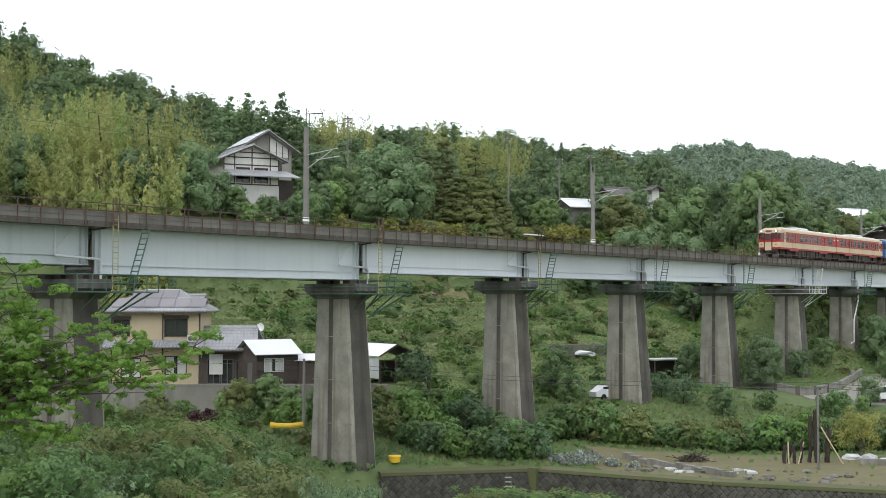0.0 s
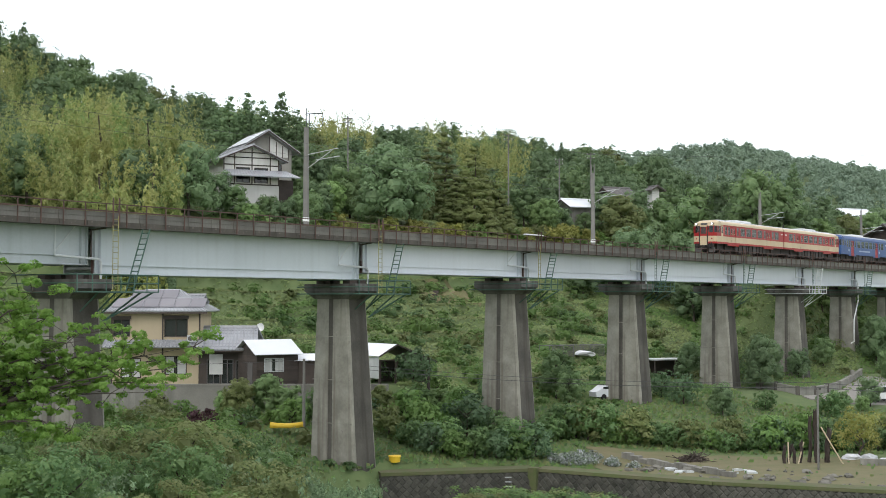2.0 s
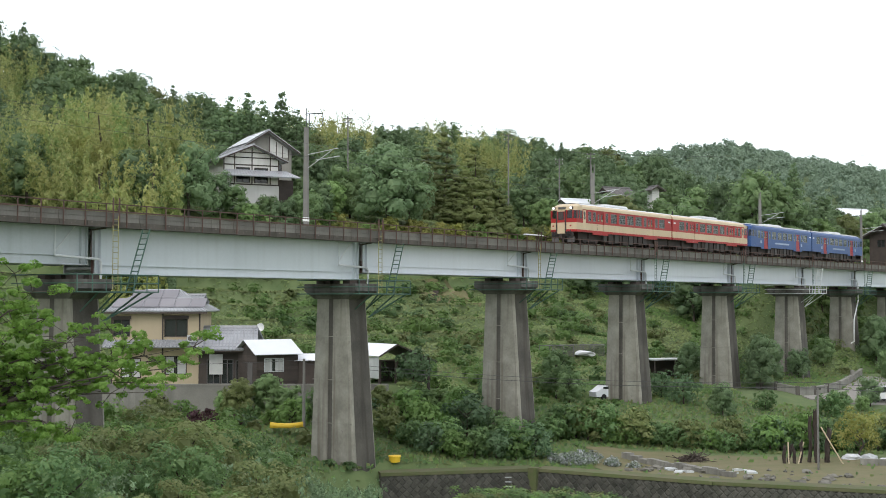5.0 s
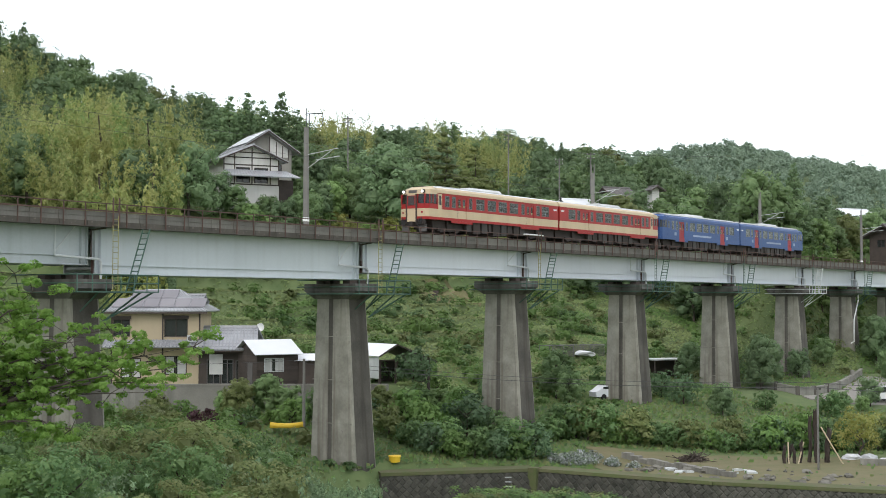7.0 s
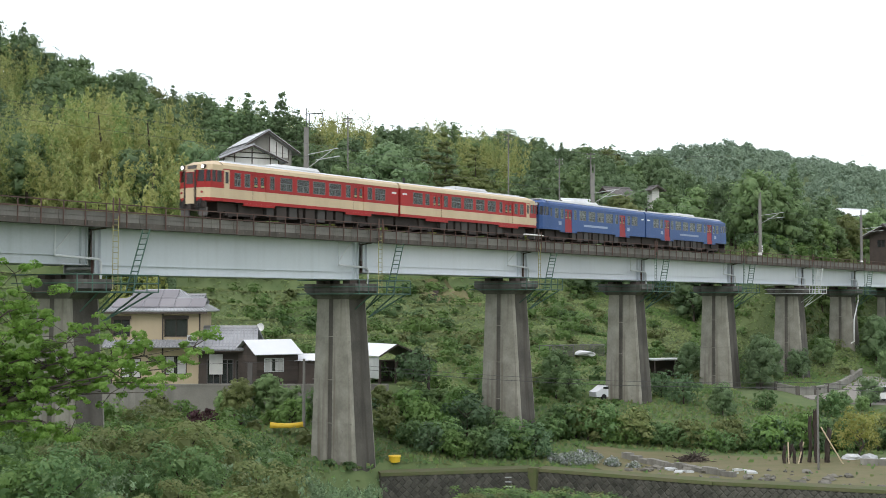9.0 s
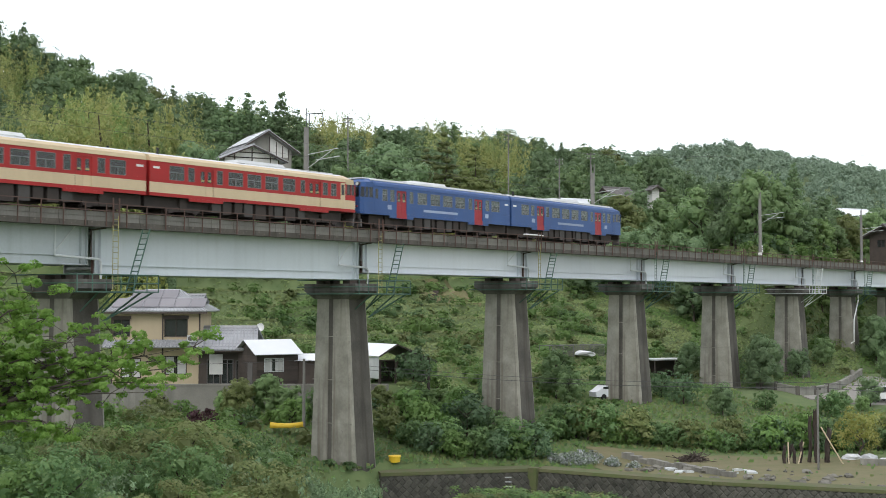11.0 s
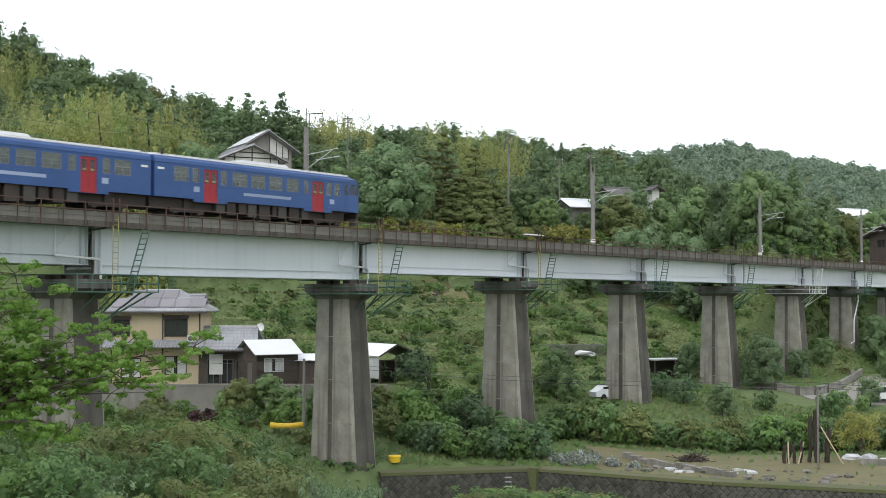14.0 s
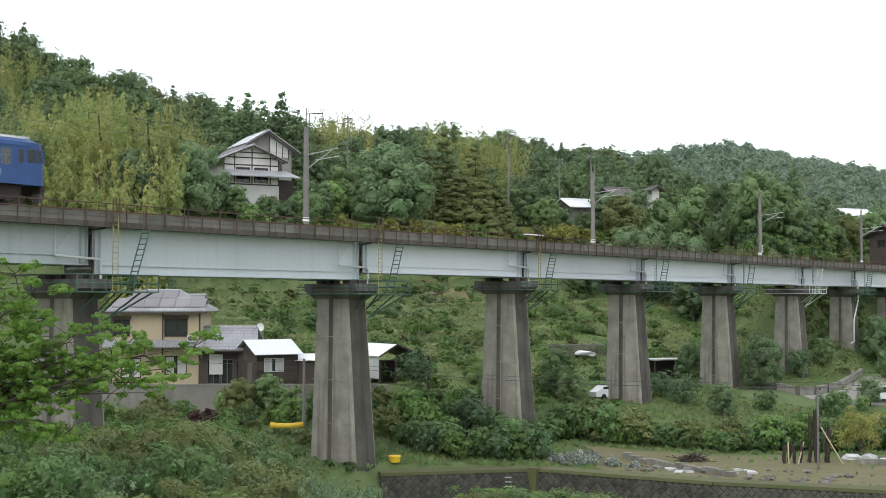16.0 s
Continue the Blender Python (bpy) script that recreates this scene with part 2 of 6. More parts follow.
def tube(bm, p, q, r, seg=6, r2=None):
    p, q = Vector(p), Vector(q)
    d = (q - p).normalized()
    a = d.orthogonal().normalized()
    b = d.cross(a)
    rings = []
    for c, rad in ((p, r), (q, r if r2 is None else r2)):
        rings.append([bm.verts.new(c + (a * math.cos(k * math.tau / seg) + b * math.sin(k * math.tau / seg)) * rad) for k in range(seg)])
    for k in range(seg):
        bm.faces.new((rings[0][k], rings[0][(k + 1) % seg], rings[1][(k + 1) % seg], rings[1][k]))
    bm.faces.new(rings[0][::-1])
    bm.faces.new(rings[1])


def loft(bm, sections, cap=True):
    """Join rings of the same count of points into a skin."""
    rings = [[bm.verts.new(p) for p in s] for s in sections]
    k = len(rings[0])
    for r0, r1 in zip(rings, rings[1:]):
        for i in range(k):
            bm.faces.new((r0[i], r0[(i + 1) % k], r1[(i + 1) % k], r1[i]))
    if cap:
        bm.faces.new(rings[0][::-1])
        bm.faces.new(rings[-1])


def to_mesh(name, bm, mat, smooth=False):
    bmesh.ops.recalc_face_normals(bm, faces=bm.faces)
    me = bpy.data.meshes.new(name)
    bm.to_mesh(me)
    bm.free()
    me.materials.append(mat)
    if smooth:
        for p in me.polygons:
            p.use_smooth = True
    return me


def part(name, bm, mat, parent, label="", smooth=False):
    ob = new(name, bm if isinstance(bm, bpy.types.Mesh) else to_mesh(name, bm, mat, smooth))
    ob.parent = parent
    if label:
        tagged(ob, label)
    return ob


def thing(name, m, label, category, group="", kind=""):
    ob = new(name)
    ob.empty_display_size = 0.2
    ob.matrix_basis = m
    return tagged(ob, label, category, group, kind)


def solid(name, bm, mat, label, category, m=None, group="", kind="", smooth=False):
    ob = new(name, bm if isinstance(bm, bpy.types.Mesh) else to_mesh(name, bm, mat, smooth))
    if m:
        ob.matrix_basis = m
    return tagged(ob, label, category, group, kind)


def boxes(*dims):
    bm = bmesh.new()
    for d in dims:
        box(bm, *d)
    return bm


def tubes(r, *ends, seg=6):
    bm = bmesh.new()
    for p, q in ends:
        tube(bm, p, q, r, seg)
    return bm


# ---- the lie of the land ----
PHI = 35.9
BR = pose(-7.62, 99.7, 0, 0, 0, 90 - PHI)   # along the track; far side is +y
RAIL_Z = 18.35


def canal_y(x):
    return np.interp(x, [-60, -10, -5.2, -4.5, 7, 19, 34, 60, 110], [88, 92.5, 96.5, 98.8, 101.5, 94, 88, 78, 60])


def land(x, y):
    """Height of the ground."""
    x, y = np.asarray(x, float), np.asarray(y, float)
    yy = y - 0.9 * (x - 10)
    crest = np.interp(x, [-220, -150, -107, -80, -56, -32, 16, 50, 75, 110, 220], [90, 81, 66, 54.5, 46.5, 43, 46.3, 46, 36, 18, 12])
    t = np.clip((yy - 238) / 90, 0, 1)
    t = t * t * (3 - 2 * t)
    base = np.interp(yy, [60, 100, 107, 116, 126, 150, 165, 180, 203, 211, 218, 230, 240], [0, 0, 0.4, 1.1, 2.8, 3.4, 6, 9.5, 15.5, 22.5, 25, 26.3, 28])
    base = base + 3 * np.clip((x - 40) / 12, 0, 1) * np.clip((yy - 139) / 5, 0, 1) * np.clip((175 - yy) / 20, 0, 1)
    # the bank that the line runs into on the right
    q = y - (99.7 + (x + 7.62) * 1.381)
    w = np.clip((q - 5) / 14, 0, 1)
    base = np.maximum(base, (4 + 17.5 * w * w * (3 - 2 * w)) * np.clip((x - 34) / 12, 0, 1) * (q > 4))
    near = base * (1 - t) + np.maximum(crest, 20) * t
    drop = np.clip((yy - 345) / 120, 0, 1)
    near = near * (1 - drop) + 18 * drop
    far = 18 + (np.interp(x, [-400, 100, 170, 215, 270, 500, 900], [80, 94, 103, 94, 84, 72, 66]) - 18) * np.clip((y - 430) / 370, 0, 1) ** 0.8
    z = np.maximum(near, np.where(y > 430, far, 0))
    terrace = np.clip((yy - 168) / 8, 0, 1) * np.clip((215 - yy) / 8, 0, 1) * np.clip((26 - x) / 15, 0, 1)
    stepz = np.floor(z / 1.8) * 1.8 + 1.8 * np.clip(((z / 1.8) % 1 - 0.75) * 4, 0, 1)
    z = z * (1 - terrace) + stepz * terrace
    z = z + 0.25 * np.sin(x * 0.21 + y * 0.13) * np.clip((yy - 150) / 20, 0, 1)
    front = np.interp(y, [-60, 0, 15, 40, 70, 84], [12, 11.2, 7.2, 2.6, -1.0, -1.9])
    front = front + 3.2 * np.clip((-4 - x) / 10, 0, 1) * np.clip((y - 35) / 20, 0, 1) * np.clip((100 - y) / 10, 0, 1)
    v = np.clip((y - canal_y(x) - 0.6) / 0.9, 0, 1)
    z = front * (1 - v) + z * v
    shelf = np.clip((x + 44) / 2, 0, 1) * np.clip((-0.5 - x) / 2, 0, 1) * np.clip((y - 117.2) / 0.8, 0, 1) * np.clip((136 - y) / 3, 0, 1)
    return z * (1 - shelf) + 5.5 * shelf


def landf(x, y):
    return float(land(x, y))


def build_land():
    ys = np.concatenate([np.linspace(-60, 60, 30), np.arange(62, 150, 1.1), np.arange(150, 260, 1.5), np.arange(260, 520, 5), np.linspace(525, 1000, 40), np.linspace(1200, 4500, 10)])
    xs = np.concatenate([np.linspace(-2500, -180, 20), np.arange(-170, -60, 4), np.arange(-60, 80, 1.0), np.arange(80, 170, 4), np.linspace(180, 420, 30), np.linspace(480, 2500, 14)])
    gx, gy = np.meshgrid(xs, ys)
    gz = land(gx, gy)
    n, k = gx.shape
    verts = np.stack([gx, gy, gz], -1).reshape(-1, 3)
    i = (np.arange(n - 1)[:, None] * k + np.arange(k - 1)[None]).ravel()
    faces = np.stack([i, i + 1, i + k + 1, i + k], -1)
    me = bpy.data.meshes.new("ground")
    me.from_pydata(verts.tolist(), [], faces.tolist())
    me.materials.append(M_GROUND)
    for p in me.polygons:
        p.use_smooth = True
    tagged(new("ground", me), "grassy valley floor and hillside rising behind the viaduct", "ground", kind="structure")


build_land()

# ---- the viaduct ----
PIERS = (-50.5, -25.0, 0.2, 22.8, 45.4, 67.9, 90.2, 110.5, 131.5, 153)


def pier(s, base, cap_top):
    m = BR @ pose(s - 0.25, 0, 0)
    p = thing("pier", m, "tapered grey concrete pier with rust and water stains", "pier", "viaduct piers")
    top = cap_top - 0.75
    bm = bmesh.new()
    secs = []
    for z in np.linspace(base - 1.5, top, 7):
        f = (top - z) / 13.0
        hw, hl = 1.45 + 0.52 * f, 1.15 + 0.17 * f
        c = 0.12
        near = 1.45 + 0.95 * f
        secs.append([(-hl, -near + c, z), (-hl + c, -near, z), (hl - c, -near, z), (hl, -near + c, z), (hl, -0.16, z), (hl - 0.1, -0.1, z), (hl - 0.1, 0.1, z), (hl, 0.16, z), (hl, hw - c, z), (hl - c, hw, z), (-hl + c, hw, z), (-hl, hw - c, z), (-hl, 0.16, z), (-hl + 0.1, 0.1, z), (-hl + 0.1, -0.1, z), (-hl, -0.16, z)])
    loft(bm, secs)
    shaft = part("shaft", bm, M_CONC, p)
    for z in np.arange(top - 3.2, base, -3.2):
        f = (top - z) / 13.0
        hw, hl = 1.47 + 0.52 * f, 1.17 + 0.17 * f
        part("pour_joint", boxes((-hl, hl, -1.47 - 0.95 * f, hw, z, z + 0.05)), M_CONC, shaft)
    # dark facing on the near side and stained drip channels in the grooves
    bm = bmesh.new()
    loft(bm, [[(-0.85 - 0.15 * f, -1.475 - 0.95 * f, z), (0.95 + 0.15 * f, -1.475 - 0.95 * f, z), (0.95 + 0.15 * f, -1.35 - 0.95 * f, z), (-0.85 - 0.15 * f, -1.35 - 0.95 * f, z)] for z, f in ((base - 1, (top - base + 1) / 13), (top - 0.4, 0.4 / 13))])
    part("stained_facing", bm, M_FACING, p, "dark streaked concrete facing on the near side")
    for sx in (-1, 1):
        bm = bmesh.new()
        loft(bm, [[(sx * (1.03 + 0.17 * f), -0.2, z), (sx * (1.155 + 0.17 * f), -0.2, z), (sx * (1.155 + 0.17 * f), 0.2, z), (sx * (1.03 + 0.17 * f), 0.2, z)] for z, f in ((base - 1, (top - base + 1) / 13), (top - 0.4, 0.4 / 13))])
        part("drip_channel", bm, M_FACING, p, "dark stained drip channel down the pier")
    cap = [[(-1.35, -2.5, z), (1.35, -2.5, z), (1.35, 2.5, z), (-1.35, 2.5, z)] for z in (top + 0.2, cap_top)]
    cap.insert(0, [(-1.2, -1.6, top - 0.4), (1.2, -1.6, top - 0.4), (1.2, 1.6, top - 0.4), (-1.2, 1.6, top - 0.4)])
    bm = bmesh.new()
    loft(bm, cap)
    part("cap", bm, M_CAP, p, "dark streaked concrete pier head")
    for y in (-1.3, 1.3):
        part("bearing", boxes((-0.95, -0.2, y - 0.35, y + 0.35, cap_top, cap_top + 0.3), (0.2, 0.95, y - 0.35, y + 0.35, cap_top, cap_top + 0.3)), M_RUSTDARK, p, "rusted steel bearing")


def girder(s0, s1, bottom, paint):
    g = thing("girder", BR @ pose(s0, 0, 0), "pale grey-blue painted steel plate girder", "girder", "viaduct girders")
    n = s1 - s0
    for y in (-1.3, 1.3):
        o = -0.02 if y < 0 else 0.02
        part("web", boxes((0, n, y - 0.012, y + 0.012, bottom + 0.05, 17.42)), paint, g)
        part("bottom_flange", boxes((0, n, y - 0.28, y + 0.28, bottom, bottom + 0.05)), paint, g)
        part("top_flange", boxes((0, n, y - 0.25, y + 0.25, 17.37, 17.42)), paint, g)
    for x in (0.06, 0.5, n - 0.5, n - 0.06):
        part("stiffener", boxes((x - 0.015, x + 0.015, -1.52, -1.314, bottom + 0.055, 17.36)), paint, g)
    for x in (0.0, n):
        part("rust_scale", boxes((x - 0.03, x + 0.03, -1.45, -1.25, bottom - 0.02, bottom + 0.9)), M_RUST, g, "flaking rust at the girder end")
    part("lengthwise_rib", boxes((0, n, -1.42, -1.314, bottom + 0.55, bottom + 0.57)), paint, g)
    for x in np.linspace(0.3, n - 0.3, 5):
        part("cross_frame", boxes((x - 0.05, x + 0.05, -1.28, 1.28, bottom + 0.3, bottom + 0.45), (x - 0.05, x + 0.05, -1.28, 1.28, 17.0, 17.15)), paint, g)


def platform(s, cap_top, mat):
    """Access platform, ladders and drain at a pier, on the near side."""
    z = cap_top - 0.8
    p = thing("access_platform", BR @ pose(s, 0, 0), "green painted steel inspection platform bracketed to the pier" if mat is M_GREEN else "galvanised steel inspection platform bracketed to the pier", "platform", "inspection platforms")
    part("floor", boxes((-2.4, 3.7, -3.5, -2.56, z, z + 0.08), (1.42, 3.7, -2.56, 1.6, z, z + 0.08), (-2.4, -1.66, -2.56, 2.5, z, z + 0.08)), mat, p)
    for zz in (0.55, 1.05):
        part("guard_rail", tubes(0.038, ((-2.4, -3.5, z + zz), (3.7, -3.5, z + zz)), ((3.7, -3.5, z + zz), (3.7, 1.6, z + zz)), ((-2.4, -3.5, z + zz), (-2.4, 2.5, z + zz))), mat, p)
    for x in (-2.4, -1.3, -0.3, 0.8, 1.8, 2.8, 3.7):
        part("post", tubes(0.035, ((x, -3.5, z), (x, -3.5, z + 1.05))), mat, p)
    for y in (-3.3, -2.2, -0.6):
        part("brace", tubes(0.06, ((3.4, y, z), (1.2, max(y, -1.5), z - 1.7))), mat, p)
    for x in (-0.8, 0.5):
        part("bracket", tubes(0.05, ((x, -3.4, z), (x, -1.8, z - 1.1))), mat, p)
    lad = thing("ladder", BR @ pose(s + 2.0, -2.75, 0), "green steel ladder leaning from the platform to the deck" if mat is M_GREEN else "galvanised ladder leaning up to the deck", "ladder", "green ladders")
    b0, b1 = Vector((0, -0.1, z + 0.06)), Vector((1.3, -0.1, 17.4))
    for dy in (-0.32, 0.32):
        part("stringer", tubes(0.045, (b0 + Vector((0, dy, 0)), b1 + Vector((0, dy, 0)))), mat, lad)
    for k in range(11):
        c = b0.lerp(b1, (k + 0.7) / 11.5)
        part("rung", tubes(0.03, (c + Vector((0, -0.32, 0)), c + Vector((0, 0.32, 0))), seg=5), mat, lad)
    up = thing("ladder", BR @ pose(s + 1.0, -2.75, 0), "faded yellow vertical steel ladder on the girder end", "ladder", "yellow ladders")
    ymat = M_YELLOW if s < 40 else M_GREEN
    for dx in (-0.2, 0.2):
        part("stringer", tubes(0.03, ((dx, 0, z + 0.06), (dx, 0, 18.1))), ymat, up)
    for k in range(13):
        zz = z + 0.4 + k * 0.33
        if zz < 18:
            part("rung", tubes(0.02, ((-0.2, 0, zz), (0.2, 0, zz)), seg=5), ymat, up)
    d = thing("drain_pipe", BR @ pose(s, 0, 0), "pale steel drain pipe running along the girder end", "pipe", "drain pipes")
    zb = cap_top + 1.2
    part("pipe", tubes(0.075, ((-2.6, -1.75, zb + 0.15), (0.6, -1.75, zb)), ((0.6, -1.75, zb), (0.75, -1.75, zb - 0.2)), ((0.75, -1.75, zb - 0.2), (0.75, -1.75, z))), M_PALE, d)
    part("hanger", tubes(0.035, ((-2.6, -1.75, zb + 0.15), (-2.6, -1.75, 17.4)), ((-2.6, -1.75, zb + 0.4), (-1.2, -1.75, 17.4))), M_PALE, d)
    part("collector", tubes(0.05, ((0.1, -1.62, 17.3), (0.1, -1.62, zb)), ((0.1, -1.62, 17.25), (1.0, -1.9, 17.4))), M_RUSTDARK, d)


def build_viaduct():
    for i, s in enumerate(PIERS):
        x, y, _ = (BR @ pose(s, 0, 0)).translation
        deep = i in (1, 2)
        cap_top = 14.32 if deep else 14.8
        pier(s, landf(x, y), cap_top)
        platform(s, cap_top, M_PALE if i == 6 else M_GREEN)
    for i, (a, b) in enumerate(zip(PIERS, PIERS[1:])):
        # first two spans get the paint with shade in its colour
        girder(a + 0.42, b + 0.0, 14.62 if i == 1 else 15.15, (M_GIRDERSHADED, M_GIRDERHALFSHADED)[i] if i < 2 else M_GIRDER)
    dp = thing("drain_pipe", BR @ pose(PIERS[7], 0, 0), "white drain pipe bent down the pier side", "pipe", "drain pipes")
    part("pipe", tubes(0.09, ((0.4, -2.0, 15.6), (0.4, -2.0, 13.2)), ((0.4, -2.0, 13.2), (-1.8, -2.1, 10.4)), ((-1.8, -2.1, 10.4), (-1.8, -2.1, 7.4)), ((-1.8, -2.1, 7.4), (-3.6, -2.3, 7.2)), seg=8), M_WHITE, dp)
    # deck with its edge beams
    bm = boxes((-52, 175, -2.35, 2.35, 17.42, 17.62))
    solid("deck", bm, M_FASCIA, "stained concrete bridge deck slab", "deck", BR, kind="structure")
    edge = thing("edge_beam", BR, "weathered precast concrete deck edge, brown with rust", "edge beam", kind="structure")
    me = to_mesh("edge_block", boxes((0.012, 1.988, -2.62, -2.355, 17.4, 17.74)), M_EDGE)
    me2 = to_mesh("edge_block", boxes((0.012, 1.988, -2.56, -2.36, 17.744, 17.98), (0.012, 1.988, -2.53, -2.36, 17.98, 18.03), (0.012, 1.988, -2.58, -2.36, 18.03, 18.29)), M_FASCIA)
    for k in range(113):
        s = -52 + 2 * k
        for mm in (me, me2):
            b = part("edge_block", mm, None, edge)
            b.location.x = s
    far = boxes((-52, 175, 2.355, 2.62, 17.4, 18.42))
    part("far_edge", far, M_FASCIA, edge)
    bm = bmesh.new()
    loft(bm, [[(s, -2.34, 17.63), (s, -1.7, 18.12), (s, 1.7, 18.12), (s, 2.34, 17.63)] for s in (-52, 175)])
    solid("ballast", bm, M_BALLAST, "brown stone ballast along the single track", "ballast", BR, kind="structure")
    track = thing("railway_track", BR, "single railway track with rusty steel rails", "track", kind="structure")
    for y in (-0.533, 0.533):
        part("rail", boxes((-52, 175, y - 0.035, y + 0.035, 18.2, RAIL_Z), (-52, 175, y - 0.065, y + 0.065, 18.17, 18.2)), M_RAIL, track)
    sl = to_mesh("sleeper", boxes((-0.11, 0.11, -1.05, 1.05, 18.05, 18.17)), M_CAP)
    for k in range(280):
        b = part("sleeper", sl, None, track)
        b.location.x = -51 + 0.72 * k
    for side, y in (("near", -2.68), ("far", 2.68)):
        hr = thing("handrail", BR, "rust-red steel angle handrail along the deck edge", "handrail", "deck handrails")
        post = to_mesh("post", boxes((-0.028, 0.028, y - 0.028, y + 0.028, 17.42, 18.82)), M_RUST)
        for k in range(146):
            b = part("post", post, None, hr)
            b.location.x = -51 + 1.55 * k
        for z in (18.79, 18.36):
            part("rail", boxes((-52, 175, y - 0.03, y + 0.03, z - 0.03, z + 0.03)), M_RUST, hr)
    for s in PIERS:
        refuge = thing("rail_stanchion", BR @ pose(s + 1.0, -2.8, 0), "taller rust-red stanchion at the ladder head", "stanchion", "ladder stanchions")
        part("upright", boxes((-0.26, -0.2, -0.04, 0.04, 17.5, 19.15), (0.2, 0.26, -0.04, 0.04, 17.5, 19.15)), M_RUST, refuge)
    solid("pole_on_rail", tubes(0.06, ((21.2, -2.76, 18.86), (24.4, -2.76, 18.86)), seg=8), M_WHITE, "white pole lashed along the handrail top", "pole", BR)
    # overhead line masts on the far side
    for s, kind in ((-44.5, 0), (-0.7, 1), (43.6, 0), (87.7, 0), (127.6, 0)):
        p = thing("line_mast", BR @ pose(s, 3.0, 0), "grey concrete overhead line mast with a pale bracket arm", "mast", "line masts")
        bm = bmesh.new()
        tube(bm, (0, 0, 17.3), (0, 0, 26.3), 0.24, 12, 0.19)
        part("shaft", bm, M_POLE, p)
        part("band", tubes(0.26, ((0, 0, 19.1), (0, 0, 19.4)), seg=12), M_WHITE, p)
        part("arm", tubes(0.032, ((0, 0, 24.2), (0, -3.2, 24.5)), ((0, 0, 23.1), (0, -2.6, 24.4)), ((0, -1.0, 23.75), (0, -3.4, 23.9))), M_PALE, p, "galvanised bracket arm")
        if s > 80 and s < 90:
            part("number_board", boxes((-0.2, 0.2, -0.3, -0.27, 19.5, 20.3)), M_WHITE, p, "white board with dark marks")
            for zz in (19.7, 19.95):
                part("board_mark", boxes((-0.12, 0.12, -0.306, -0.301, zz, zz + 0.14)), M_RUBBER, p)
        if kind:
            part("top_frame", tubes(0.035, ((0, 0, 26.2), (0, 0, 27.8)), ((0, 0, 27.35), (0.2, -1.5, 27.3)), ((0.2, -1.5, 27.35), (0.2, -1.5, 26.3)), ((0.35, 0, 26.3), (0.35, 0, 27.4))), M_WIRE, p)
        else:
            part("top_frame", tubes(0.05, ((0.3, 0, 25.6), (0.3, 0, 27.3)), ((-0.25, 0, 25.8), (-0.25, 0, 27.1)), ((-0.3, 0, 26.2), (0.35, 0, 26.2))), M_POLE, p)
    for z, y in ((24.6, 0.3), (23.6, 0.1)):
        solid("overhead_wire", tubes(0.012, ((-52, y, z), (175, y, z)), seg=4), M_WIRE, "thin black overhead line wire", "wire", BR, "overhead wires")


build_viaduct()

# ---- train ----
def lamp_material():
    mat = bpy.data.materials.new("head_lamp")
    mat.use_nodes = True
    b = mat.node_tree.nodes["Principled BSDF"]
    b.inputs["Base Color"].default_value = (0.9, 0.9, 0.85, 1)
    b.inputs["Emission Color"].default_value = (1, 0.97, 0.9, 1)
    b.inputs["Emission Strength"].default_value = 1.5
    return mat


M_LAMP = lamp_material()
SIDE_WINDOWS = ((-7.9, -7.28, 1), (-6.93, -6.39, 0), (-4.45, -3.98, 0), (-3.41, -2.16, 1), (-1.67, -0.38, 1), (0.03, 1.36, 1), (1.78, 3.15, 1), (3.68, 4.22, 0), (6.21, 6.78, 0), (7.12, 8.38, 1))
DOORS = ((-6.11, -4.83), (4.55, 5.77))
W0, W1 = 2.36, 3.28


def half_profile():
    return [(1.45, 0.98), (1.45, 3.5), (1.41, 3.72), (1.22, 3.9), (0.8, 4.04), (0.0, 4.1)]


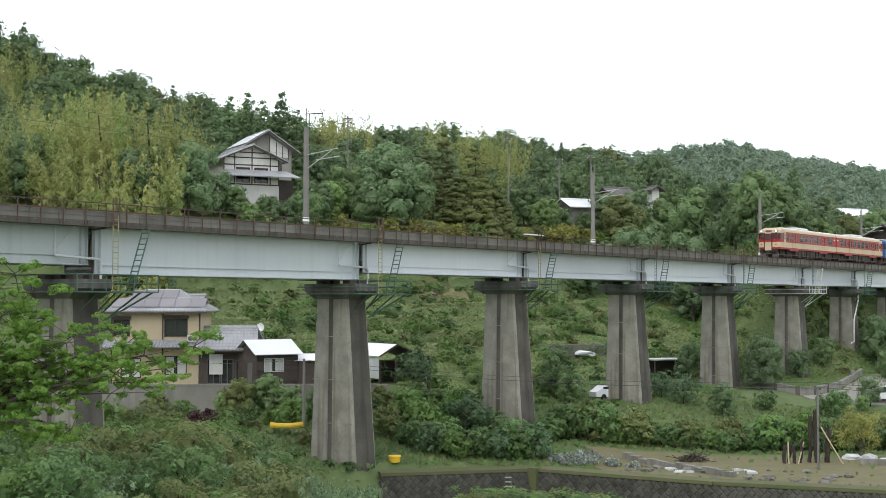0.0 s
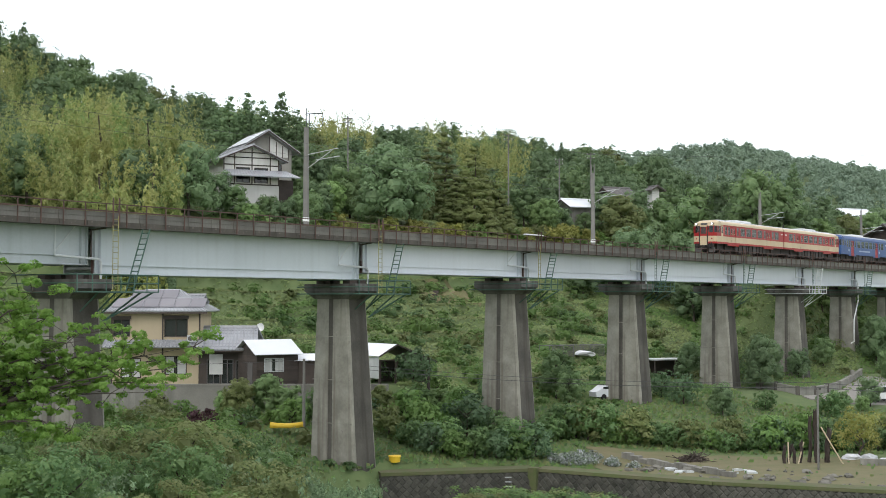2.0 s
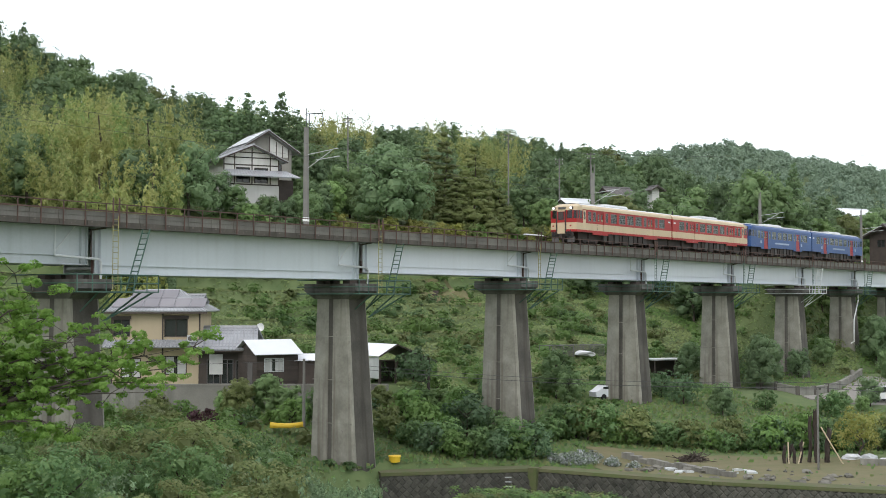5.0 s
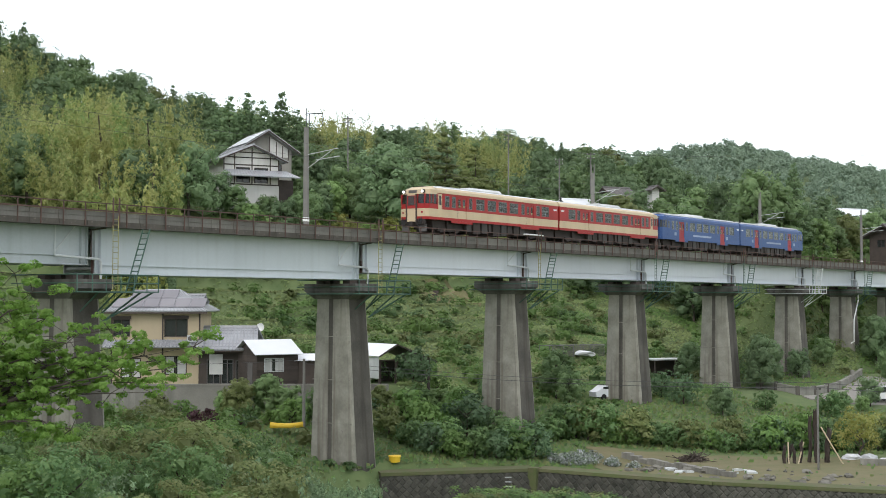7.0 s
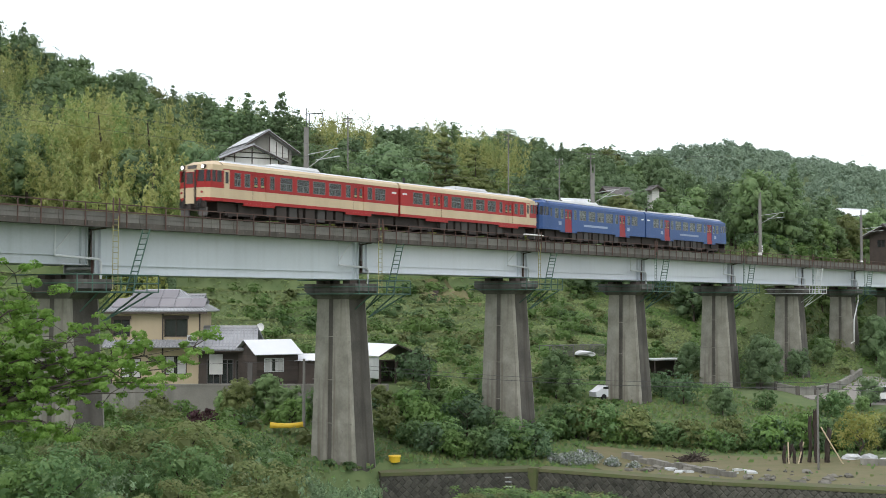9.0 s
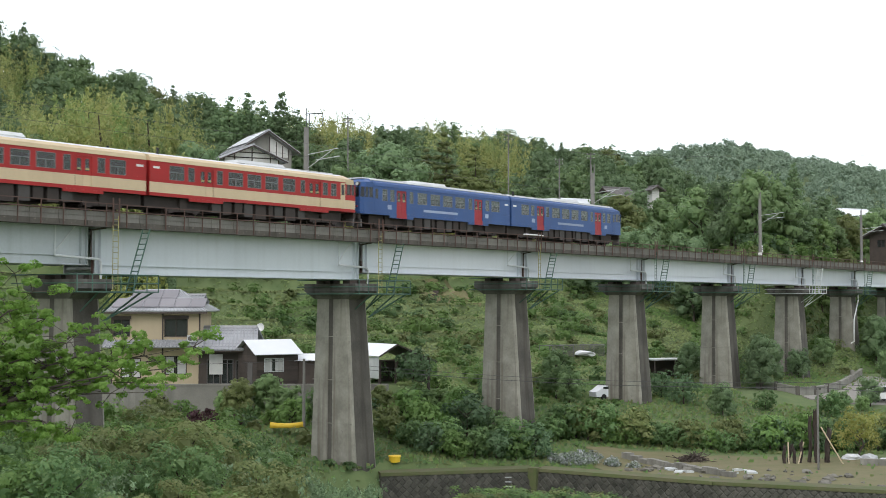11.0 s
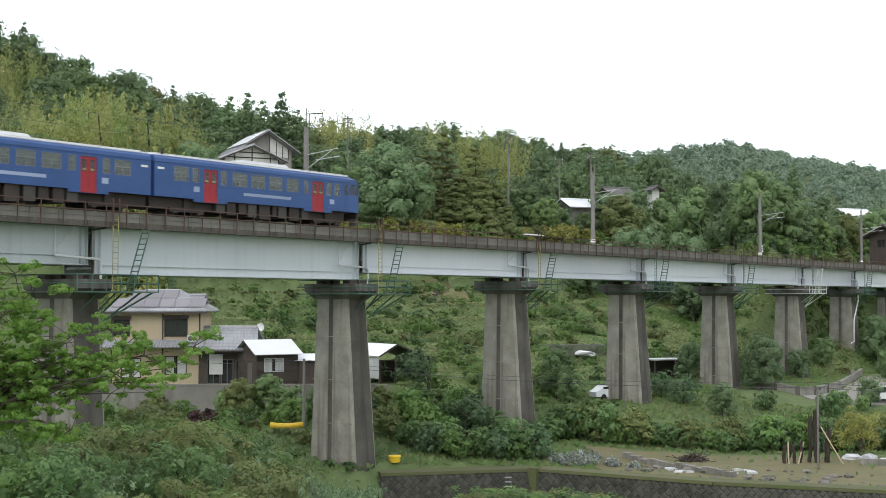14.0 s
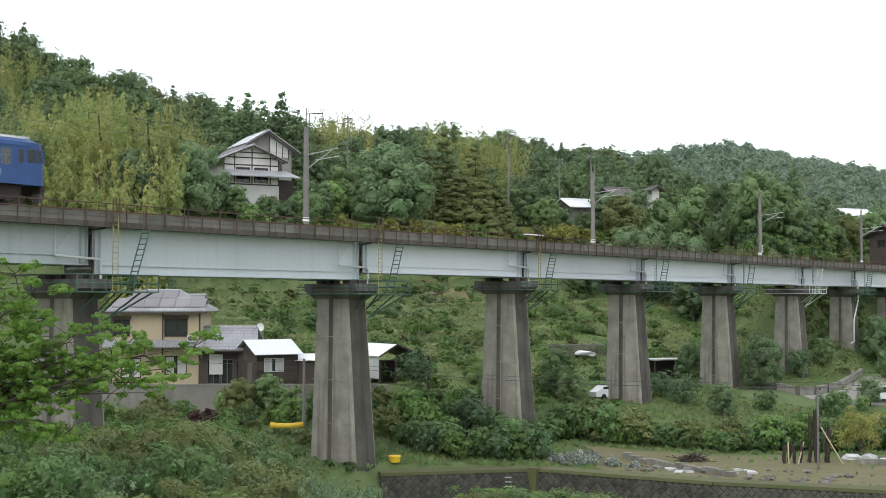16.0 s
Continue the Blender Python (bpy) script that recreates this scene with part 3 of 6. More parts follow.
def rail_car(red, m, label, lit=False):
    c = thing("rail_car", m, label, "rail car", "train cars")
    low, band, high = (M_CREAM, M_RED, M_CREAM) if red else (M_BLUE, M_BLUE, M_BLUE)
    x0, x1 = -8.95, 10.0
    # openings along the side, cab door included
    holes = sorted([(a, b) for a, b, _ in SIDE_WINDOWS] + list(DOORS))
    for y, o in ((-1.45, 1), (1.45, -1)):
        ya, yb = sorted((y, y + 0.05 * o))
        lower = []
        edges = [x0] + [v for d in DOORS for v in d] + [x1]
        for a, b in zip(edges[::2], edges[1::2]):
            lower.append((a, b, ya, yb, 1.5, 2.15))
        part("lower_side", boxes(*lower), low, c)
        part("skirt", boxes((x0, x1, ya, yb, 1.28, 1.497)), M_RED if red else M_BLUE, c)
        for d in DOORS:
            part("step_skirt", boxes((d[0] - 0.9, d[1] + 0.9, ya, yb, 1.1, 1.277)), M_RED if red else M_BLUE, c)
        strips = [(x0, x1, ya, yb, W1, 3.5)] + [(a, b, ya, yb, 2.153, W0) for a, b in zip(edges[::2], edges[1::2])]
        last = x0
        for a, b in holes + [(x1, x1)]:
            if a > last:
                strips.append((last, a, ya, yb, W0, W1))
            last = b
        part("window_band", boxes(*strips), band, c)
        part("gutter", boxes((x0, x1, *sorted((y, y - 0.03 * o)), 3.46, 3.5)), M_CREAM if red else M_BLUE, c)
        for a, b, wide in SIDE_WINDOWS:
            w = part("window", boxes((a, b, y + 0.03 * o - 0.005, y + 0.03 * o + 0.005, W0, W1)), M_GLASS if red else M_PALEGLASS, c)
            fr = [(a, b, ya, yb, W0, W0 + 0.03), (a, b, ya, yb, W1 - 0.03, W1), (a, a + 0.03, ya, yb, W0 + 0.03, W1 - 0.03), (b - 0.03, b, ya, yb, W0 + 0.03, W1 - 0.03)]
            if wide:
                mz = 2.84
                part("sash_bar", boxes((a + 0.03, b - 0.03, ya, yb, mz, mz + 0.045)), M_FRAME, w)
                fr += [((a + b) / 2 - 0.025, (a + b) / 2 + 0.025, ya, yb, W0 + 0.03, mz)]
            part("window_frame", boxes(*fr), M_FRAME, w)
            yc = sorted((y + 0.07 * o, y + 0.09 * o))
            if not red:
                drop = 0.35 + 0.3 * ((int(a * 10) * 7) % 3) / 2
                part("blind", boxes((a, b, *yc, W1 - drop, W1)), M_CURTAIN, w, "pale half-drawn blind")
            elif wide:
                part("curtain", boxes((a, a + 0.16, *yc, W0, W1), (b - 0.12, b, *yc, W0, W1)), M_CURTAIN, w, "pale drawn-back curtain")
        for a, b in DOORS:
            dm = (band, low) if red else (M_DOORRED, M_DOORRED)
            yd = y + 0.04 * o
            mid = (a + b) / 2
            for p, q in ((a + 0.01, mid - 0.008), (mid + 0.008, b - 0.01)):
                yy = sorted((yd, yd + 0.03 * o))
                dr = part("door", boxes((p, q, *yy, 1.42, 2.15)), dm[1], c, "red sliding door leaf" if not red else "")
                part("door_top", boxes((p, q, *yy, 2.153, 2.4), (p, q, *yy, 3.12, W1), (p, p + 0.13, *yy, 2.4, 3.12), (q - 0.13, q, *yy, 2.4, 3.12)), dm[0], dr)
                part("door_glass", boxes((p + 0.13, q - 0.13, yy[0] + 0.01, yy[0] + 0.02, 2.4, 3.12)), M_GLASS, dr)
                part("door_sticker", boxes((p + 0.16, q - 0.16, *sorted((y + 0.03 * o, y + 0.034 * o)), 2.46, 2.58)), M_YELLOW, dr)
            if not red:
                part("door_foot", boxes((a + 0.01, b - 0.01, *sorted((y - 0.012 * o, y - 0.002 * o)), 1.12, 1.5)), M_DOORRED, c, "red foot of the sliding doors")
            if red:
                part("door_gap", boxes((a - 0.02, a, y - 0.004 * o, y - 0.001 * o, 1.5, 3.3)) if o < 0 else boxes((a - 0.02, a, y - 0.004, y - 0.001, 1.5, 3.3)), M_RUBBER, c)
        if not red:
            part("lettering", boxes((-2.6, 2.1, *sorted((y - 0.004 * o, y - 0.001 * o)), 1.78, 1.98)), M_PALEBLUE, c, "pale lettering strip")
            for xx in (-7.0, 6.4):
                part("lettering", boxes((xx - 0.25, xx + 0.25, *sorted((y - 0.004 * o, y - 0.001 * o)), 1.75, 2.1)), M_PALEBLUE, c)
        part("number_plate", boxes((9.2, 9.75, *sorted((y - 0.006 * o, y - 0.001 * o)), 3.0, 3.14)), M_WHITE, c, "small white oval plate")
        # narrow cab door with its window
        yy = sorted((y - 0.012 * o, y - 0.002 * o))
        part("cab_door", boxes((-8.85, -8.35, *yy, 1.52, 3.4)), low, c)
        part("cab_door_window", boxes((-8.75, -8.45, *sorted((y - 0.016 * o, y - 0.013 * o)), 2.5, 3.25)), M_CABGLASS, c)
    # roof and ends
    hp = half_profile()[1:]
    ring = [(-y, z) for y, z in hp] + [(y, z) for y, z in hp[-2::-1]]
    bm = bmesh.new()
    rings = [[bm.verts.new((x, y, z)) for y, z in ring[2:-2]] for x in (x0, x1)]
    for k in range(len(ring) - 5):
        bm.faces.new((rings[0][k], rings[0][k + 1], rings[1][k + 1], rings[1][k]))
    bm.faces.new(rings[1])
    part("roof", bm, M_ROOFGREY, c, "pale grey rounded roof", smooth=True)
    bm = bmesh.new()
    for sy in (-1, 1):
        a, b = ([bm.verts.new((x, sy * y, z)) for y, z in hp[:3]] for x in (x0, x1))
        bm.faces.new((a[0], a[1], b[1], b[0]))
        bm.faces.new((a[1], a[2], b[2], b[1]))
    bm.faces.new([bm.verts.new((x1, y, z)) for y, z in ((-1.45, 3.5), (1.45, 3.5), (1.41, 3.72), (1.22, 3.9), (-1.22, 3.9), (-1.41, 3.72))])
    part("cant_rail", bm, high, c)
    # sheet kept pale to paint the sky reflected on the roof
    part("roof_walk", boxes((-8.2 if red else -9.6, 1.0 if red else 9.7, -0.8, 0.8, 4.02, 4.11)), M_ROOFGREY, c, "pale roof sheet with sky reflection in its colour")
    # pale tubes added as the sky glint on the roof shoulders
    if not red:
        for yr in (-1.2, 1.2):
            part("roof_edge", tubes(0.05, ((-9.0, yr, 3.92), (9.95, yr, 3.92))), M_ROOFGREY, c)
    bm = bmesh.new()
    loft(bm, [[(-3.2, -0.75, 4.08), (-3.2, 0.75, 4.08), (1.6, 0.75, 4.08), (1.6, -0.75, 4.08)], [(-3.0, -0.6, 4.32), (-3.0, 0.6, 4.32), (1.4, 0.6, 4.32), (1.4, -0.6, 4.32)]])
    part("air_conditioner", bm, M_ROOFGREY, c)
    part("exhaust", tubes(0.09, ((8.9, 0.9, 3.8), (8.9, 0.9, 4.4)), seg=8), M_RUBBER, c)
    part("end_wall", boxes((x1 - 0.06, x1 + 0.004, -1.4, 1.4, 1.28, 3.5)), low if not red else M_RED, c)
    part("gangway", boxes((x1 + 0.004, x1 + 0.14, -0.5, 0.5, 1.1, 3.2)), M_RUBBER, c)
    # cab front: plan of a bevelled nose, low, window and brow
    def nose(za, zb, lean_a=0.0, lean_b=0.0):
        bm = bmesh.new()
        secs = []
        for z, d in ((za, lean_a), (zb, lean_b)):
            secs.append([(x0, -1.45, z), (-10.05 + d, -1.43, z), (-10.3 + d, -1.2, z), (-10.5 + d, -0.5, z), (-10.5 + d, 0.5, z), (-10.3 + d, 1.2, z), (-10.05 + d, 1.43, z), (x0, 1.45, z)])
        loft(bm, secs)
        return bm
    part("nose_skirt", nose(1.28, 1.5), M_RED if red else M_BLUE, c)
    part("nose_lower", nose(1.503, 2.15), low, c)
    part("nose_band", nose(2.153, 2.55), band, c)
    part("windscreen_surround", nose(2.553, 3.32, 0.0, 0.14), M_CABGLASS, c, "dark wrap-around cab windscreen")
    brow = nose(3.323, 3.7, 0.14, 0.22)
    part("brow", brow, high, c)
    bm = bmesh.new()
    loft(bm, [[(x0, -1.4, 3.7), (-9.8, -1.35, 3.7), (-10.25, -0.7, 3.7), (-10.25, 0.7, 3.7), (-9.8, 1.35, 3.7), (x0, 1.4, 3.7)], [(x0, -0.95, 4.02), (x0 - 0.4, -0.85, 4.0), (-9.9, -0.4, 3.9), (-9.9, 0.4, 3.9), (x0 - 0.4, 0.85, 4.0), (x0, 0.95, 4.02)]])
    part("roof_front", bm, high, c)
    for y in (-1.16, -0.55, 0.55, 1.16):
        part("window_pillar", boxes((-10.51 if abs(y) < 1 else -10.33, -10.1, y - 0.04, y + 0.04, 2.55, 3.33)), band, c)
    for x in (-10.0, -9.55, -9.02):
        for y in (-1.44, 1.44):
            part("side_pillar", boxes((x - 0.035, x + 0.035, y - 0.02, y + 0.02, 2.55, 3.33)), band, c)
    part("end_door", boxes((-10.54, -10.3, -0.42, 0.42, 1.1, 3.3)), low, c)
    part("end_door_band", boxes((-10.55, -10.4, -0.425, 0.425, 2.153, 3.2)), band, c)
    part("end_door_window", boxes((-10.565, -10.4, -0.32, 0.32, 2.4, 3.16)), M_CABGLASS, c)
    part("door_post", boxes((-10.58, -10.42, -0.54, -0.43, 1.0, 3.3), (-10.58, -10.42, 0.43, 0.54, 1.0, 3.3)), M_UNDER, c, "grimy dark corridor seal")
    for y in (-0.95, 0.95):
        part("headlight", tubes(0.12, ((-10.36, y, 3.54), (-10.0, y, 3.54)), seg=12), M_LAMP if lit else M_PALE, c, "lit round white headlight" if lit else "round unlit headlight")
        part("headlight_rim", tubes(0.17, ((-10.33, y, 3.54), (-10.0, y, 3.54)), seg=14), M_UNDER, c)
        part("tail_light", tubes(0.08, ((-10.43, y, 1.85), (-10.1, y, 1.85)), seg=10), M_DOORRED, c)
    part("destination_box", boxes((-10.4, -10.2, -0.4, 0.4, 3.42, 3.64)), M_GREYBOX, c)
    for y, z in ((-0.95, 1.22), (-0.72, 1.15), (0.72, 1.15), (0.95, 1.22)):
        part("jumper_hose", tubes(0.05, ((-10.44, y, z + 0.2), (-10.56, y, z - 0.15)), ((-10.56, y, z - 0.15), (-10.5, y * 0.85, z - 0.5))), M_RUBBER, c)
    part("buffer_beam", boxes((-10.4, -10.15, -1.15, 1.15, 0.85, 1.27)), M_UNDER, c)
    part("snow_plough", boxes((-10.2, -10.08, -1.2, -0.5, 0.3, 0.85)), M_GREYBOX, c)
    part("snow_plough", boxes((-10.2, -10.08, 0.5, 1.2, 0.3, 0.85)), M_GREYBOX, c)
    part("coupler", boxes((-10.62, -10.1, -0.14, 0.14, 0.72, 1.1)), M_UNDER, c)
    part("coupler", boxes((9.95, 10.15, -0.14, 0.14, 0.72, 1.0)), M_UNDER, c)
    # floor, seats and underframe
    part("floor", boxes((x0, x1, -1.38, 1.38, 1.29, 1.4)), M_UNDER, c)
    for k in range(9):
        part("seat", boxes((-3.6 + 0.85 * k, -3.45 + 0.85 * k, -1.35, -0.35, 1.41, 2.5), (-3.6 + 0.85 * k, -3.45 + 0.85 * k, 0.35, 1.35, 1.41, 2.5)), M_SEAT, c)
    part("bulkhead", boxes((-8.3, -8.24, -1.37, 1.37, 1.41, 3.5)), M_INSIDE, c)
    part("underframe", boxes((x0, x1, -0.95, 0.95, 0.55, 1.285)), M_UNDER, c)
    for a, b, z in ((-4.6, -3.9, 0.5), (-3.6, -2.6, 0.35), (-2.3, -1.5, 0.45), (-1.3, -0.9, 0.6), (-0.6, 0.4, 0.3), (0.7, 1.5, 0.38), (1.7, 2.4, 0.55), (2.7, 3.5, 0.42), (3.7, 4.5, 0.5)):
        part("equipment_box", boxes((a, b, -1.3, 1.3, z, 1.28)), M_UBOX if z in (0.5, 0.38, 0.45) else M_UNDER, c)
    for bx in (-6.9, 6.9):
        bo = part("bogie", boxes((bx - 1.5, bx + 1.5, -1.1, -0.95, 0.4, 0.68), (bx - 1.5, bx + 1.5, 0.95, 1.1, 0.4, 0.68), (bx - 0.3, bx + 0.3, -1.15, 1.15, 0.42, 1.28), (bx - 1.25, bx - 0.85, -1.14, 1.14, 0.3, 0.6), (bx + 0.85, bx + 1.25, -1.14, 1.14, 0.3, 0.6)), M_UNDER, c)
        for wx in (bx - 1.05, bx + 1.05):
            for wy in (-0.7, 0.57):
                part("wheel", tubes(0.43, ((wx, wy, 0.43), (wx, wy + 0.13, 0.43)), seg=20), M_UNDER, bo)
    return c


# seconds, and how far along the track the leading cab stands
RUN = ((0, 84.16), (0.5, 79.57), (1, 74.84), (1.5, 69.98), (2, 65.04), (2.5, 60.1), (3, 54.93), (3.5, 49.72), (4, 44.35), (5.25, 30.3), (6.5, 15.75), (7, 9.83), (7.5, 3.87), (8, -2.1), (8.5, -8.2), (9, -14.3),
       (10.25, -30.2), (11.5, -46.6), (12, -53.35), (12.5, -60.2), (13, -67.1), (13.5, -74.05), (14, -81.0), (14.5, -88.0), (15, -95.1), (15.5, -102.25), (16, -109.5))
OFFSETS = (0, 20.3, 41.5, 61.8)


def car_pose(k, s):
    """The pose of the k-th car when the leading cab is at s along the track."""
    return BR @ pose(s + 9.35 + OFFSETS[k], 0, RAIL_Z, 0, 0, 180 if k % 2 else 0)


CARS = []
CARS.append(rail_car(True, car_pose(0, RUN[0][1]), "leading diesel rail car, cream with a red window band", True))
CARS.append(rail_car(True, car_pose(1, RUN[0][1]), "second diesel rail car, cream with a red window band"))
CARS.append(rail_car(False, car_pose(2, RUN[0][1]), "third diesel rail car, blue with red doors"))
CARS.append(rail_car(False, car_pose(3, RUN[0][1]), "last diesel rail car, blue with red doors"))

# ---- vegetation ----
RNG = np.random.default_rng(7)


def leaf_arrays(blobs, count, size, rng, up=0.25, flat=1.0, aspect=0.62, droop=0.0, corners=4, tufts=12, core=0.0, fine=True):
    """Leaf sprays over a heap of round masses, each mass knotted into tufts round a closed core.
    The last row of each spray is the way it faces."""
    blobs = np.asarray(blobs, float)
    w = blobs[:, 3] ** 1.6
    pick = rng.choice(len(blobs), count, p=w / w.sum())
    heads = rng.normal(size=(len(blobs), tufts, 3))
    heads[:, :, 2] += up
    heads /= np.linalg.norm(heads, axis=2)[:, :, None]
    head = heads[pick, rng.integers(0, tufts, count)]
    d = rng.normal(size=(count, 3)) + head * 0.9
    d[:, 2] += up
    d /= np.linalg.norm(d, axis=1)[:, None]
    c, r = blobs[pick, :3], blobs[pick, 3]
    shape = np.array([1, 1, flat])
    p = c + (head * 0.64 + d * (0.26 + 0.16 * rng.random(count))[:, None]) * r[:, None] * shape
    nrm = d * 0.8 + head * 0.5 + rng.normal(size=(count, 3)) * 0.28
    nrm[:, 2] += 0.25
    nrm /= np.linalg.norm(nrm, axis=1)[:, None]
    soft = head * 0.55 + d * 0.55 + nrm * 0.45
    soft /= np.linalg.norm(soft, axis=1)[:, None]
    a = np.cross(nrm, rng.normal(size=(count, 3)))
    a /= np.linalg.norm(a, axis=1)[:, None] + 1e-9
    if droop:
        a[:, 2] -= droop
        a /= np.linalg.norm(a, axis=1)[:, None]
    b = np.cross(nrm, a)
    s = size * (0.6 + 0.8 * rng.random(count))[:, None]
    a, b = a * s, b * s * aspect
    if corners == 3:
        out = np.stack([p - 0.7 * a - b, p + a, p - 0.7 * a + b, soft], 1)
    else:
        out = np.stack([p - a, p - 0.1 * a - b, p + a, p - 0.1 * a + b, soft], 1)
    if core:
        out = np.concatenate([out, core_faces(blobs, core, shape, corners, rng, fine)])
    return out


def core_faces(blobs, reach, shape, corners, rng, fine):
    """A closed round lump inside each mass, so that no sky shows through its middle."""
    f = []
    for axis in range(3):
        for sign in (-1, 1):
            for u in (-1, 0) if fine else (-1,):
                for v in (-1, 0) if fine else (-1,):
                    w = 1 if fine else 2
                    sq = [(u, v), (u + w, v), (u + w, v + w), (u, v + w)]
                    f.append([np.roll((sign, a, b), axis) for a, b in (sq if sign > 0 else sq[::-1])])
    f = np.array(f, float)
    f /= np.linalg.norm(f, axis=2)[:, :, None]
    if corners == 3:
        f = np.concatenate([f[:, [0, 1, 2]], f[:, [0, 2, 3]]])
    turn = rng.random(len(blobs)) * math.tau
    ca, sa = np.cos(turn)[:, None, None], np.sin(turn)[:, None, None]
    x = f[None, :, :, 0] * ca - f[None, :, :, 1] * sa
    y = f[None, :, :, 0] * sa + f[None, :, :, 1] * ca
    z = np.broadcast_to(f[None, :, :, 2], x.shape)
    q = np.stack([x, y, z], -1)
    face = q.mean(2).reshape(-1, 3)
    face /= np.linalg.norm(face, axis=1)[:, None]
    q = q * (blobs[:, 3] * reach)[:, None, None, None] * shape + blobs[:, None, None, :3]
    return np.concatenate([q.reshape(-1, corners, 3), face[:, None]], 1)


def leaf_mesh(name, quads, mats, index=None):
    facing, quads = quads[:, -1], quads[:, :-1]
    n, k = quads.shape[:2]
    me = bpy.data.meshes.new(name)
    me.vertices.add(k * n)
    me.vertices.foreach_set("co", quads.reshape(-1).astype(np.float32))
    me.loops.add(k * n)
    me.loops.foreach_set("vertex_index", np.arange(k * n, dtype=np.int32))
    me.polygons.add(n)
    me.polygons.foreach_set("loop_start", np.arange(0, k * n, k, dtype=np.int32))
    for m in mats:
        me.materials.append(m)
    if index is not None:
        me.polygons.foreach_set("material_index", np.asarray(index, np.int32))
    me.update(calc_edges=True)
    lie = me.attributes.new("custom_normal", "FLOAT_VECTOR", "CORNER")
    lie.data.foreach_set("vector", np.repeat(facing, k, axis=0).reshape(-1).astype(np.float32))
    return me


def blobs_round(rng, r, h, n, low=0.25):
    """Masses heaped into an uneven broadleaf crown of radius r and height h above its foot."""
    out = []
    for k in range(n):
        z = low + (1 - low) * (k + rng.random()) / n
        reach = r * math.sqrt(max(0.05, 1 - ((z - 0.55) / 0.52) ** 2)) * 0.72
        a = k * 2.4 + rng.random()
        q = reach * (0.4 + 0.55 * rng.random())
        out.append((math.cos(a) * q, math.sin(a) * q, z * h * 0.9, r * (0.33 + 0.2 * rng.random())))
    return out


def blobs_cone(rng, r, h, n):
    """Whorls of drooping boughs round a pointed stem."""
    out = []
    for k in range(n):
        z = 0.1 + 0.9 * k / n
        q = r * (1 - z) ** 0.75
        m = 1 if k == n - 1 else 3 + int(4 * (1 - z))
        for j in range(m):
            a = j * math.tau / m + k * 1.3
            reach = q * (0.55 + 0.35 * rng.random())
            out.append((math.cos(a) * reach, math.sin(a) * reach, z * h + 0.25 * rng.normal() - 0.15 * reach, 0.32 * r * (1.0 - z) + 0.34))
        out.append((0, 0, z * h, 0.55 * q + 0.34))
    return out


def blobs_bamboo(rng, r, h, n):
    """Tall plumes that lean out and thin towards their tips."""
    out = []
    for k in range(n):
        a, q = rng.random() * math.tau, r * math.sqrt(rng.random()) * 0.85
        hh = h * (0.6 + 0.4 * rng.random())
        lx, ly = rng.normal() * 1.3, rng.normal() * 1.3
        for j in range(8):
            f = 0.22 + 0.78 * j / 7
            out.append((math.cos(a) * q + lx * f ** 3, math.sin(a) * q + ly * f ** 3, hh * (f - 0.06 * f ** 4), r * (0.34 - 0.235 * f)))
    return out


def trunk_mesh(rng, h, r, limbs):
    bm = bmesh.new()
    p = Vector((0, 0, -0.6))
    for k in range(4):
        q = Vector((rng.normal() * 0.12 * k, rng.normal() * 0.12 * k, h * (k + 1) / 5))
        tube(bm, p, q, r * (1 - 0.2 * k), 8, r * (0.8 - 0.2 * k))
        p = q
    for k in range(limbs):
        z = h * (0.3 + 0.4 * k / limbs)
        a = k * 2.4
        e = Vector((math.cos(a) * h * 0.28, math.sin(a) * h * 0.28, z + h * 0.25))
        tube(bm, (0, 0, z), e, r * 0.45, 5, r * 0.12)
    return to_mesh("trunk", bm, M_BARK)


def tree_model(kind, rng, h, r, count, size, mat, corners):
    low = h < 4
    if kind == "round":
        bl = blobs_round(rng, r, h, 12 if low else 16)
        q = leaf_arrays(bl, count, size, rng, 0.3, 0.85, corners=corners, core=0.38 if low else 0.46, fine=not low)
    elif kind == "cone":
        bl = blobs_cone(rng, r, h, 18)
        q = leaf_arrays(bl, count, size * 0.85, rng, 0.2, 0.62, corners=corners, core=0.5, fine=False)
    else:
        bl = blobs_bamboo(rng, r, h, 14)
        q = leaf_arrays(bl, count, size, rng, 0.1, 1.7, 0.36, 0.8, corners=corners, tufts=6)
    return dict(h=h, r=r, crown=leaf_mesh("crown", q, [mat]), trunk=trunk_mesh(rng, h, 0.02 * h + 0.05, 6 if kind == "round" else 0), bl=bl, kind=kind, mat=mat)


